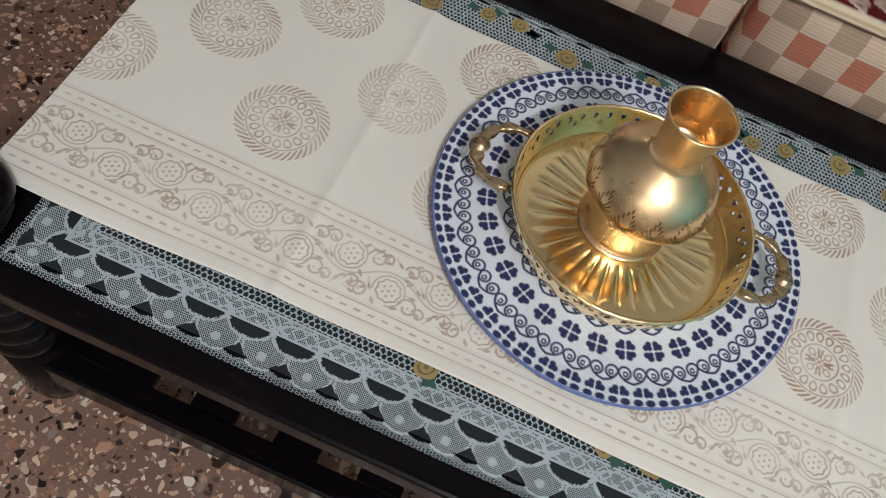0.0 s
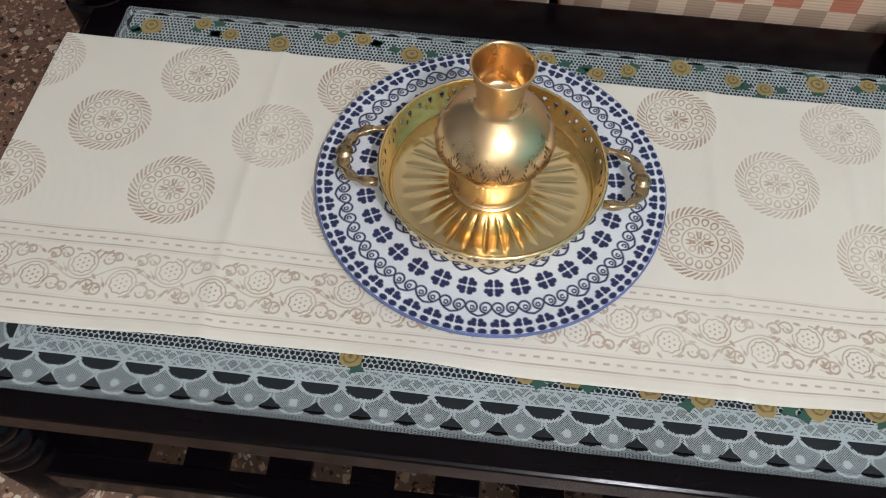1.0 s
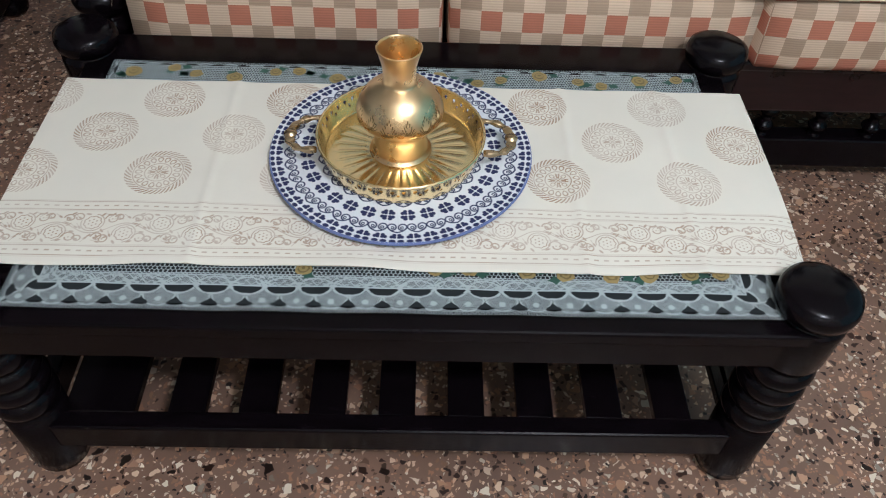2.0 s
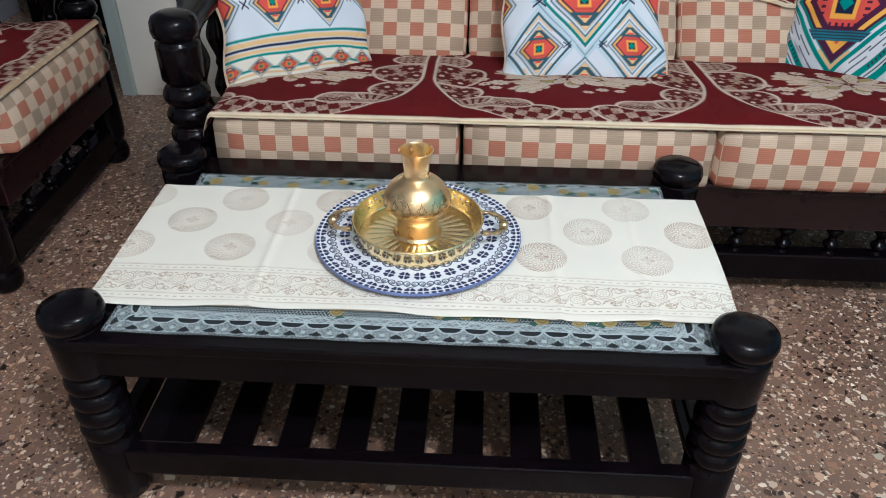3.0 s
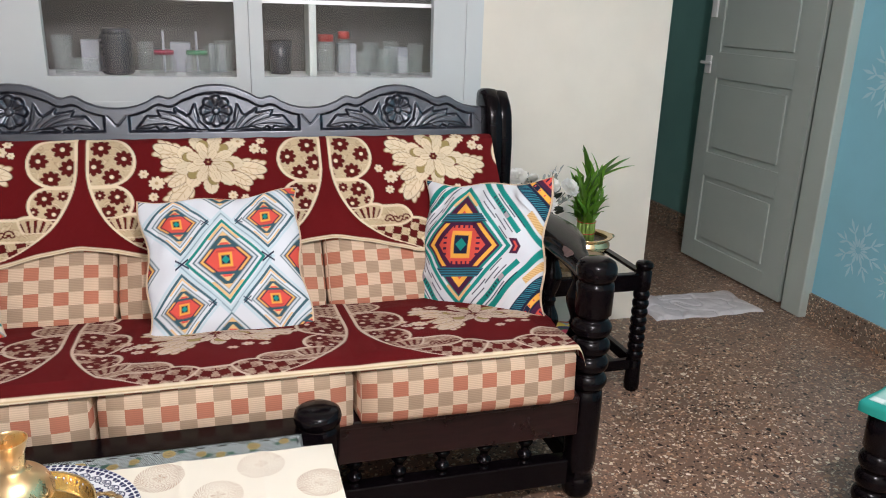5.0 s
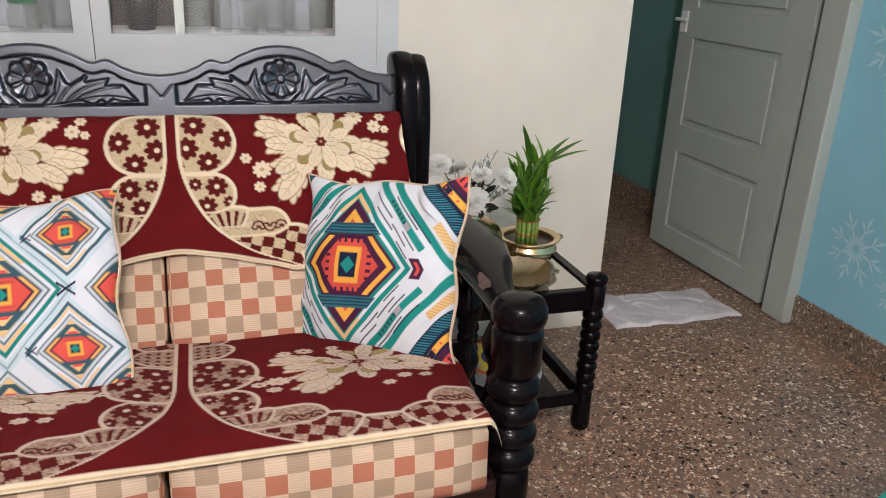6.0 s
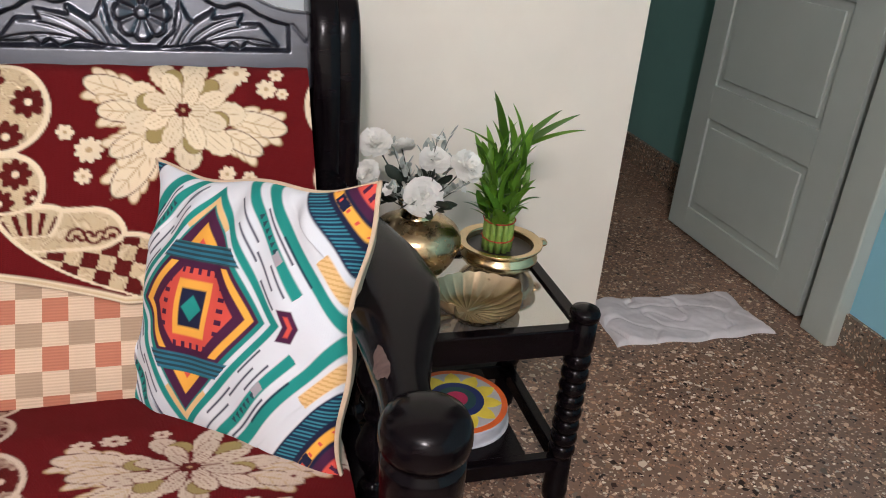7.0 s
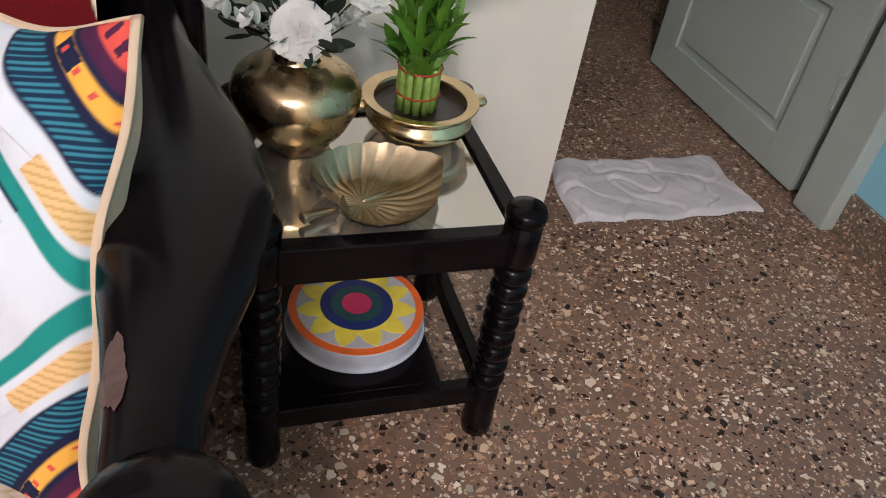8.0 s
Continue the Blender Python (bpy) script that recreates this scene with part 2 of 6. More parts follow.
def box_bm(x0, x1, y0, y1, z0, z1, bevel=0.003, seg=2):
    bm = bmesh.new()
    bmesh.ops.create_cube(bm, size=1.0)
    for v in bm.verts:
        v.co = Vector(((x0 + x1) / 2 + v.co.x * (x1 - x0), (y0 + y1) / 2 + v.co.y * (y1 - y0), (z0 + z1) / 2 + v.co.z * (z1 - z0)))
    if bevel:
        bmesh.ops.bevel(bm, geom=bm.edges[:], offset=bevel, segments=seg, affect="EDGES", profile=0.5)
    return bm


def box(name, x0, x1, y0, y1, z0, z1, mat, parent=None, label="", bevel=0.003, seg=2, smooth=False):
    return part(name, box_bm(x0, x1, y0, y1, z0, z1, bevel, seg), mat, parent, label, smooth)


def boxes(name, sizes, mat, parent=None, label=""):
    """Several blocks of one wall or frame as one mesh."""
    bm = bmesh.new()
    for x0, x1, y0, y1, z0, z1 in sizes:
        r = bmesh.ops.create_cube(bm, size=1.0)
        for v in r["verts"]:
            v.co = Vector(((x0 + x1) / 2 + v.co.x * (x1 - x0), (y0 + y1) / 2 + v.co.y * (y1 - y0), (z0 + z1) / 2 + v.co.z * (z1 - z0)))
    return part(name, bm, mat, parent, label)


def sheet_mesh(name, X, Y, Z, C=None, keep=None, smooth=True):
    """A mesh over a regular grid, with an optional colour on each vertex; keep drops faces."""
    nv, nu = X.shape
    me = bpy.data.meshes.new(name)
    me.vertices.add(nv * nu)
    me.vertices.foreach_set("co", np.stack([X, Y, Z], -1).astype(np.float32).ravel())
    i = np.arange(nv * nu).reshape(nv, nu)
    q = np.stack([i[:-1, :-1], i[:-1, 1:], i[1:, 1:], i[1:, :-1]], -1).reshape(-1, 4)
    if keep is not None:
        q = q[keep.ravel()]
    me.loops.add(q.size)
    me.loops.foreach_set("vertex_index", q.astype(np.int32).ravel())
    me.polygons.add(len(q))
    me.polygons.foreach_set("loop_start", np.arange(0, q.size, 4, dtype=np.int32))
    me.polygons.foreach_set("use_smooth", np.full(len(q), smooth))
    if C is not None:
        at = me.color_attributes.new("print", "FLOAT_COLOR", "POINT")
        at.data.foreach_set("color", np.concatenate([C, np.ones(C.shape[:2] + (1,))], -1).astype(np.float32).ravel())
    me.update(calc_edges=True)
    me.validate()
    return me


def sheet(name, X, Y, Z, mat, parent=None, label="", C=None, keep=None, smooth=True, place=None):
    return link(name, sheet_mesh(name, X, Y, Z, C, keep, smooth), mat, parent, label, place)


def lathe_mesh(name, profile, seg=40, wave=None):
    """A turned body from (radius, height) pairs."""
    p = np.array(profile, float)
    a = np.linspace(0, 2 * np.pi, seg + 1)
    R, A = np.meshgrid(p[:, 0], a, indexing="ij")
    Zs = np.repeat(p[:, 1][:, None], seg + 1, 1)
    if wave is not None:
        R, Zs = wave(R, A, Zs)
    return sheet_mesh(name, R * np.cos(A), R * np.sin(A), Zs)


def lathe(name, profile, mat, parent=None, label="", seg=40, place=None, wave=None):
    return link(name, lathe_mesh(name, profile, seg, wave), mat, parent, label, place)


def smooth_profile(points, n=6):
    """Rounds a list of (radius, height) with a spline through them."""
    p = np.array(points, float)
    out = []
    for k in range(len(p) - 1):
        p0, p1, p2, p3 = p[max(k - 1, 0)], p[k], p[k + 1], p[min(k + 2, len(p) - 1)]
        for t in np.linspace(0, 1, n, endpoint=False):
            out.append(0.5 * (2 * p1 + (p2 - p0) * t + (2 * p0 - 5 * p1 + 4 * p2 - p3) * t * t + (3 * p1 - p0 - 3 * p2 + p3) * t ** 3))
    out.append(p[-1])
    out = np.array(out)
    out[:, 0] = np.maximum(out[:, 0], 0)
    return out


def sweep_mesh(name, path, sides, section, square=0.55):
    """A bar along a path of points; section(s) gives the half sizes along sides[0], sides[1] for s from 0 to 1."""
    path = np.array(path, float)
    n, k = len(path), 20
    a = np.linspace(0, 2 * np.pi, k + 1)
    ca, sa = np.cos(a), np.sin(a)
    ca, sa = np.sign(ca) * np.abs(ca) ** square, np.sign(sa) * np.abs(sa) ** square
    P = np.zeros((n + 2, k + 1, 3))
    for j in range(n):
        w, h = section(j / (n - 1))
        P[j + 1] = path[j] + np.outer(ca * w, sides[0][j]) + np.outer(sa * h, sides[1][j])
    P[0], P[-1] = path[0], path[-1]
    return sheet_mesh(name, P[..., 0], P[..., 1], P[..., 2])


def box_uv(me, slope=0.0):
    """Flat cloth coordinates in metres: along x and up the front, or along y at the ends."""
    uv = me.uv_layers.new(name="UVMap")
    for p in me.polygons:
        for li in p.loop_indices:
            c = me.vertices[me.loops[li].vertex_index].co
            if abs(p.normal.x) > 0.8:
                uv.data[li].uv = (c.y, c.z)
            elif abs(p.normal.z) > 0.8:
                uv.data[li].uv = (c.x, c.y)
            else:
                uv.data[li].uv = (c.x, c.z)


# ---- pattern drawing on cloth coordinates ----


def lay(C, m, col):
    C += m[..., None] * (np.asarray(col) - C)


def edge(d, aa):
    return np.clip(0.5 - d / aa, 0, 1)


def oval(C, x, y, cx, cy, ang, la, lb, col, aa=0.002, rim=None, rim_col=None):
    """An ellipse, with an optional darker rim outside it."""
    c, s = math.cos(ang), math.sin(ang)
    big = max(la, lb) + (rim or 0) + aa
    sel = np.nonzero((np.abs(x - cx) < big) & (np.abs(y - cy) < big))
    if not len(sel[0]):
        return
    px, py = x[sel] - cx, y[sel] - cy
    p, q = c * px + s * py, -s * px + c * py
    d = (np.sqrt((p / la) ** 2 + (q / lb) ** 2) - 1) * min(la, lb)
    sub = C[sel]
    if rim:
        lay(sub, edge(d - rim, aa), rim_col)
    lay(sub, edge(d, aa), col)
    C[sel] = sub


def petal_shape(C, x, y, cx, cy, ang, la, lb, col, rim_col, aa=0.002):
    """A pointed petal with a fine rim, a midrib and two faint side veins."""
    c, s = math.cos(ang), math.sin(ang)
    big = la * 1.15 + 0.004
    sel = np.nonzero((np.abs(x - cx) < big) & (np.abs(y - cy) < big))
    if not len(sel[0]):
        return
    px, py = x[sel] - cx, y[sel] - cy
    p, q = (c * px + s * py) / la, -s * px + c * py
    half = lb * np.maximum(1 - np.abs(p) ** 2.2, 0) ** 0.62 * (1.0 + 0.22 * p) * (1 + 0.05 * np.sin(17 * p))
    d = np.where(np.abs(p) < 1, np.abs(q) - half, (np.abs(p) - 1) * la + np.abs(q))
    sub = C[sel]
    lay(sub, edge(d - 0.0016, aa), rim_col)
    lay(sub, edge(d, aa), col)
    lay(sub, 0.75 * edge(np.abs(q) - 0.0007, 0.0014) * (p > -0.8) * (p < 0.72), rim_col)
    for sg in (-1, 1):
        lay(sub, 0.5 * edge(np.abs(q - sg * half * 0.48) - 0.0005, 0.0014) * (p > -0.5) * (p < 0.55), rim_col)
    C[sel] = sub


def ring(C, x, y, cx, cy, r, w, col, aa=0.001):
    lay(C, edge(np.abs(np.hypot(x - cx, y - cy) - r) - w, aa), col)


def bloom(C, x, y, cx, cy, r, n, col, mid, aa=0.002, turn=0.0):
    px, py = x - cx, y - cy
    rr, th = np.hypot(px, py), np.arctan2(py, px) + turn
    lay(C, edge(rr - r * (0.70 + 0.30 * np.abs(np.cos(n * th / 2))), aa), col)
    lay(C, edge(rr - r * 0.22, aa), mid)


def grid(w, h, step):
    nu, nv = max(2, int(round(w / step)) + 1), max(2, int(round(h / step)) + 1)
    return np.meshgrid(np.linspace(0, 1, nu), np.linspace(0, 1, nv))

# ---- the room ----
H = 2.8
tagged(box("floor", -4.2, 4.4, -3.6, 4.2, -0.12, 0.0, FLOOR, None, bevel=0), "brown-grey terrazzo floor with pale marble chips", "floor", kind="structure")
tagged(box("ceiling", -4.2, 4.4, -3.6, 4.2, H, H + 0.12, CEILING, None, bevel=0), "plain white painted ceiling", "ceiling", kind="structure")
# back wall with the opening of the built-in cupboard
tagged(boxes("wall_north", [(-1.60, -0.748, 1.23, 1.60, 0, H), (0.971, 1.764, 1.23, 1.60, 0, H), (-0.748, 0.971, 1.23, 1.60, 0, 0.90),
                            (-0.748, 0.971, 1.23, 1.60, 2.0, H), (-0.748, 0.971, 1.56, 1.60, 0.90, 2.0)], CREAM_WALL),
       "cream painted wall around a built-in cupboard", "wall", kind="structure")
tagged(box("wall_east", 2.545, 2.70, -3.6, 1.10, 0, H, BLUE_WALL, bevel=0), "pale blue wall with white snowflake stencils", "wall", kind="structure")
tagged(box("wall_south", -4.2, 2.70, -3.6, -3.45, 0, H, CREAM_WALL, bevel=0), "cream painted wall", "wall", kind="structure")
tagged(boxes("wall_west", [(-2.75, -2.6, -3.6, 2.4, 0, H)], GREY_WALL), "grey painted wall", "wall", kind="structure")
tagged(box("wall_hall", 2.72, 2.86, 1.12, 4.2, 0, H, GREEN_WALL, bevel=0), "green painted hall wall", "wall", kind="structure")
tagged(box("wall_hall_end", 1.0, 2.86, 3.9, 4.05, 0, H, GREEN_WALL, bevel=0), "green painted hall wall", "wall", kind="structure")
tagged(box("wall_hall_west", 0.9, 1.02, 1.60, 4.05, 0, H, GREEN_WALL, bevel=0), "green painted hall wall", "wall", kind="structure")
tagged(boxes("wall_over_door", [(1.764, 2.86, 1.12, 1.25, 2.12, H), (2.64, 2.72, 1.12, 1.25, 0, 2.12)], CREAM_WALL), "cream wall above the doorway", "wall", kind="structure")
tagged(box("wall_passage", -2.6, -1.30, 2.25, 2.40, 0, H, PURPLE_WALL, bevel=0), "dull purple wall of the next room", "wall", kind="structure")
tagged(box("wall_passage_east", -1.45, -1.30, 1.60, 2.25, 0, H, PURPLE_WALL, bevel=0), "dull purple wall of the next room", "wall", kind="structure")
tagged(box("trim", -1.655, -1.602, 1.215, 1.45, 0, 2.1, GREY_PAINT, bevel=0.004), "grey painted door frame edge", "trim", kind="structure")
tagged(boxes("baseboard", [(2.533, 2.545, -3.45, 1.085, 0, 0.118)], SKIRT), "brown terrazzo skirting on the blue wall", "skirting", kind="structure")
tagged(boxes("baseboard_hall", [(2.70, 2.72, 1.26, 3.9, 0, 0.13), (1.02, 2.70, 3.88, 3.9, 0, 0.13)], SKIRT), "brown terrazzo skirting in the hall", "skirting", kind="structure")
tagged(boxes("baseboard_passage", [(-2.6, -1.45, 2.238, 2.25, 0, 0.12)], SKIRT), "dark terrazzo skirting", "skirting", kind="structure")


def snowflake(y, z, r, turn, arms):
    """A stencilled snowflake: spokes with side barbs, a thin coat of paint on the wall."""
    ob = thing("snowflake_stencil", (2.545, y, z), "white snowflake stencilled on the pale blue wall", "stencil", "snowflakes on the wall", "structure")
    bm = bmesh.new()

    def blade(a, r0, r1, w):
        ca, sa = math.cos(a), math.sin(a)
        pts = [(r0, -w * 0.3), ((r0 + r1) / 2, -w), (r1, 0), ((r0 + r1) / 2, w), (r0, w * 0.3)]
        bm.faces.new([bm.verts.new((-0.0025, ca * p - sa * q, sa * p + ca * q)) for p, q in pts])

    for k in range(arms):
        a = turn + k * 2 * math.pi / arms
        blade(a, 0.1 * r, 0.55 * r, 0.05 * r)
        blade(a, 0.6 * r, r, 0.05 * r)
        for s in (-1, 1):
            ox, oz = math.cos(a) * r * 0.5, math.sin(a) * r * 0.5
            b = a + s * 0.7
            ca, sa = math.cos(b), math.sin(b)
            pts = [(0, -0.015 * r), (0.17 * r, -0.04 * r), (0.33 * r, 0), (0.17 * r, 0.04 * r), (0, 0.015 * r)]
            bm.faces.new([bm.verts.new((-0.0025, ox + ca * p - sa * q, oz + sa * p + ca * q)) for p, q in pts])
        blade(a + math.pi / arms, 0.12 * r, 0.36 * r, 0.045 * r)
    part("spokes", bm, STENCIL, ob)


for y, z, r, turn, arms in ((0.866, 1.08, 0.155, 0.2, 8), (0.86, 0.386, 0.14, 0.3, 8), (0.65, 0.30, 0.105, 0.0, 8), (0.64, 0.60, 0.115, 0.2, 8), (0.45, 0.9, 0.14, 0.1, 8)):
    snowflake(y, z, r, turn, arms)

# ---- door frame and open door ----
frame_1 = thing("door_frame", (0, 0, 0), "grey painted wooden door frame", "door frame", kind="structure")
box("jamb", 2.494, 2.547, 1.070, 1.195, 0, 2.12, GREY_PAINT, frame_1, bevel=0.006)
box("stop", 2.615, 2.64, 1.10, 1.25, 0, 2.12, GREY_PAINT, frame_1, bevel=0.002)
box("head", 1.764, 2.43, 1.09, 1.25, 2.06, 2.12, GREY_PAINT, frame_1, bevel=0.006)

door_1 = thing("door_1", (2.510, 1.238, 0.012), "grey painted panelled door standing wide open", "door", kind="structure", turn=1.2)
W_D, H_D = 0.80, 2.02
for name, y0, y1, z0, z1 in (("stile", 0.0, 0.13, 0, H_D), ("stile", W_D - 0.11, W_D, 0, H_D), ("rail", 0.13, W_D - 0.11, 0, 0.105),
                             ("rail", 0.13, W_D - 0.11, 0.47, 0.595), ("rail", 0.13, W_D - 0.11, 0.98, 1.11), ("rail", 0.13, W_D - 0.11, 1.88, H_D)):
    box(name, 0.0, 0.036, y0, y1, z0, z1, GREY_PAINT, door_1, bevel=0.0015)
for z0, z1 in ((0.105, 0.47), (0.595, 0.98), (1.11, 1.88)):
    p = box("panel", 0.010, 0.030, 0.13, W_D - 0.11, z0, z1, GREY_PAINT, door_1, bevel=0)
    box("raised_field", 0.002, 0.012, 0.16, W_D - 0.14, z0 + 0.03, z1 - 0.03, GREY_PAINT, p, bevel=0.003)
for z in (0.30, 1.05, 1.75):
    box("hinge", -0.004, 0.004, -0.012, 0.006, z - 0.045, z + 0.045, GREY_PAINT, door_1, bevel=0.002)
latch = box("latch_plate", -0.010, 0.0, W_D - 0.06, W_D - 0.015, 1.0, 1.09, WHITE_PAINT, door_1, "white painted bolt", bevel=0.002)
box("bolt", -0.022, -0.008, W_D - 0.075, W_D + 0.012, 1.045, 1.06, WHITE_PAINT, latch, bevel=0.004)
box("latch_plate", -0.012, 0.0, W_D - 0.06, W_D - 0.02, 1.28, 1.38, WHITE_PAINT, door_1, "white painted bolt", bevel=0.002)

# ---- built-in cupboard with glass doors ----
cup = thing("window_1", (0, 1.23, 0), "grey painted built-in cupboard with two glazed doors", "cupboard", kind="structure")


def rect_frame(name, x0, x1, z0, z1, w, y0, y1, mat, parent):
    sizes = [(x0, x0 + w, y0, y1, z0, z1), (x1 - w, x1, y0, y1, z0, z1), (x0 + w, x1 - w, y0, y1, z0, z0 + w), (x0 + w, x1 - w, y0, y1, z1 - w, z1)]
    return boxes(name, sizes, mat, parent)


rect_frame("outer_frame", -0.748, 0.971, 0.90, 2.0, 0.065, -0.012, 0.06, PALE_PAINT, cup)
boxes("inner_bead", [(-0.683, -0.62, -0.004, 0.05, 0.965, 1.935), (0.875, 0.906, -0.004, 0.05, 0.965, 1.935)], PALE_PAINT, cup)
for x0, x1, g0, g1 in ((-0.62, 0.122, -0.526, 0.076), (0.124, 0.875, 0.17, 0.781)):
    leaf = boxes("glazed_door", [(x0, g0, -0.008, 0.03, 0.965, 1.935), (g1, x1, -0.008, 0.03, 0.965, 1.935), (g0, g1, -0.008, 0.03, 0.965, 1.049), (g0, g1, -0.008, 0.03, 1.84, 1.935)], PALE_PAINT, cup)
    pane = box("pane", g0, g1, 0.010, 0.014, 1.049, 1.84, CLEAR, leaf, "clear glass pane", bevel=0)
    pane.visible_shadow = False
boxes("shelf", [(-0.683, 0.906, 0.05, 0.31, 1.298, 1.312), (-0.683, 0.906, 0.05, 0.31, 1.6, 1.62), (-0.683, 0.906, 0.05, 0.31, 1.02, 1.044)], WHITE_PAINT, cup, "white painted shelf")
box("divider", 0.335, 0.36, 0.05, 0.20, 1.044, 1.298, GREY_PAINT, cup, bevel=0)
# back and sides, coloured dark to stand for the shade behind the glass
boxes("lining", [(-0.683, 0.906, 0.310, 0.328, 0.965, 1.935), (-0.70, -0.683, 0.05, 0.328, 0.965, 1.935), (0.906, 0.923, 0.05, 0.328, 0.965, 1.935)], CUP_SHADE, cup)


def jar(x, y, z, r, h, lid, tint, label, straw=False):
    ob = thing("glass_jar", (x, y, z), label, "jar", "jars in the cupboard")
    wall = 0.0022
    if "ribbed" in label:
        prof = [(0.0, 0.0)] + [(r * (0.84 + 0.16 * (q % 2)), h * q / 14) for q in range(15)]
    elif lid is None:
        prof = [(0.0, 0.0), (r * 0.80, 0.0), (r * 0.84, 0.003), (r * 0.90, h * 0.5), (r, h), (r - wall, h), (r * 0.90 - wall, h * 0.5), (r * 0.84 - wall, 0.008), (0.0, 0.008)]
    else:
        prof = [(0.0, 0.0), (r * 0.92, 0.0), (r, 0.006), (r, h * 0.66), (r * 0.92, h * 0.80), (r * 0.74, h * 0.90), (r * 0.74, h), (r * 0.74 - wall, h), (r * 0.74 - wall, h * 0.90),
                (r * 0.90 - wall, h * 0.78), (r - wall, h * 0.64), (r - wall, 0.008), (0.0, 0.008)]
    lathe("body", prof, tint, ob, seg=24)
    if lid is not None:
        lathe("lid", [(0, h * 1.14), (r * 0.8, h * 1.14), (r * 0.84, h * 1.1), (r * 0.84, h * 0.95), (r * 0.74, h * 0.95)], lid, ob, "screw lid", seg=24)
    if straw:
        lathe("straw", [(0.004, h * 0.1), (0.004, h * 2.0), (0.0, h * 2.0)], WHITE_BOX, ob, "thin straw", seg=8)


for k, (x, y, r, h, lid, tint, lab) in enumerate((
        (-0.49, 0.10, 0.035, 0.13, None, JAR_GLASS, "clear glass tumbler on the cupboard shelf"),
        (-0.42, 0.09, 0.045, 0.055, None, JAR_GLASS, "low clear glass bowl on the cupboard shelf"),
        (-0.32, 0.12, 0.055, 0.135, DARK_JAR, DARK_JAR, "dark ribbed jar on the cupboard shelf"),
        (-0.23, 0.16, 0.032, 0.11, None, JAR_GLASS, "clear glass tumbler on the cupboard shelf"),
        (-0.01, 0.15, 0.030, 0.10, None, JAR_GLASS, "clear glass tumbler on the cupboard shelf"),
        (-0.165, 0.09, 0.040, 0.075, RED_LID, JAR_GLASS, "glass mason jar with a red lid"),
        (-0.055, 0.09, 0.043, 0.075, GREEN_LID, JAR_GLASS, "glass mason jar with a green lid"),
        (0.035, 0.12, 0.035, 0.12, None, JAR_GLASS, "clear glass tumbler on the cupboard shelf"),
        (0.40, 0.10, 0.034, 0.13, RED_BOX, JAR_GLASS, "glass bottle with a red cap"),
        (0.47, 0.12, 0.026, 0.14, RED_BOX, JAR_GLASS, "glass bottle with a red cap"),
        (0.54, 0.09, 0.032, 0.09, None, JAR_GLASS, "clear glass tumbler on the cupboard shelf"),
        (0.62, 0.10, 0.034, 0.10, None, JAR_GLASS, "clear glass tumbler on the cupboard shelf"),
        (0.70, 0.11, 0.036, 0.07, None, JAR_GLASS, "clear glass cup on the cupboard shelf"),
        (0.755, 0.16, 0.033, 0.12, None, JAR_GLASS, "clear glass tumbler on the cupboard shelf"),
        (0.58, 0.16, 0.033, 0.12, None, JAR_GLASS, "clear glass tumbler on the cupboard shelf"),
        (0.66, 0.17, 0.033, 0.125, None, JAR_GLASS, "clear glass tumbler on the cupboard shelf"),
        (0.24, 0.17, 0.045, 0.12, None, DARK_JAR, "dark jar on the cupboard shelf"))):
    jar(x, 1.23 + y, 1.046, r, h, lid, tint, lab, "mason" in lab)
for x, w, h in ((-0.42, 0.06, 0.11), (-0.115, 0.07, 0.105), (0.015, 0.06, 0.10), (0.50, 0.07, 0.11), (0.70, 0.08, 0.10)):
    tagged(box("card_box", x - w / 2, x + w / 2, 1.45, 1.52, 1.045, 1.045 + h, WHITE_BOX, bevel=0.002), "white cardboard box at the back of the shelf", "box", "boxes in the cupboard")
# ---- turned posts ----


def beads(z0, z1, n, r0, r1):
    """A run of turned rings."""
    t = np.linspace(0, n, n * 12 + 1)
    return [(r0 + (r1 - r0) * abs(math.sin(math.pi * k)) ** 0.6, z0 + (z1 - z0) * k / n) for k in t]


def sofa_post_profile(h=0.702):
    p = [(0.0, 0.0), (0.030, 0.0), (0.040, 0.012), (0.045, 0.035), (0.040, 0.062), (0.030, 0.075), (0.040, 0.085), (0.043, 0.10), (0.045, 0.115), (0.047, 0.30), (0.044, 0.33)]
    p += beads(0.335, h - 0.165, 4, 0.036, 0.054)
    p += [(0.040, h - 0.160), (0.049, h - 0.150), (0.050, h - 0.075), (0.049, h - 0.068), (0.043, h - 0.064), (0.043, h - 0.058), (0.051, h - 0.052),
          (0.054, h - 0.040), (0.053, h - 0.022), (0.047, h - 0.010), (0.034, h - 0.003), (0.012, h), (0.0, h)]
    return p


def table_post_profile(h=0.455):
    p = [(0.0, 0.0), (0.030, 0.0), (0.042, 0.012), (0.046, 0.04), (0.044, 0.08), (0.045, 0.16)]
    p += beads(0.165, 0.315, 4, 0.038, 0.048)
    p += [(0.044, 0.32), (0.047, 0.33), (0.049, h - 0.055), (0.048, h - 0.046), (0.043, h - 0.042), (0.043, h - 0.037), (0.051, h - 0.032),
          (0.053, h - 0.020), (0.050, h - 0.008), (0.040, h - 0.002), (0.015, h), (0.0, h)]
    return p


BALUSTER = smooth_profile([(0.0, 0.0), (0.022, 0.0), (0.022, 0.012), (0.013, 0.022), (0.027, 0.045), (0.030, 0.06), (0.016, 0.085), (0.019, 0.095), (0.016, 0.105),
                           (0.030, 0.13), (0.031, 0.145), (0.018, 0.17), (0.024, 0.185), (0.022, 0.2)], 4)


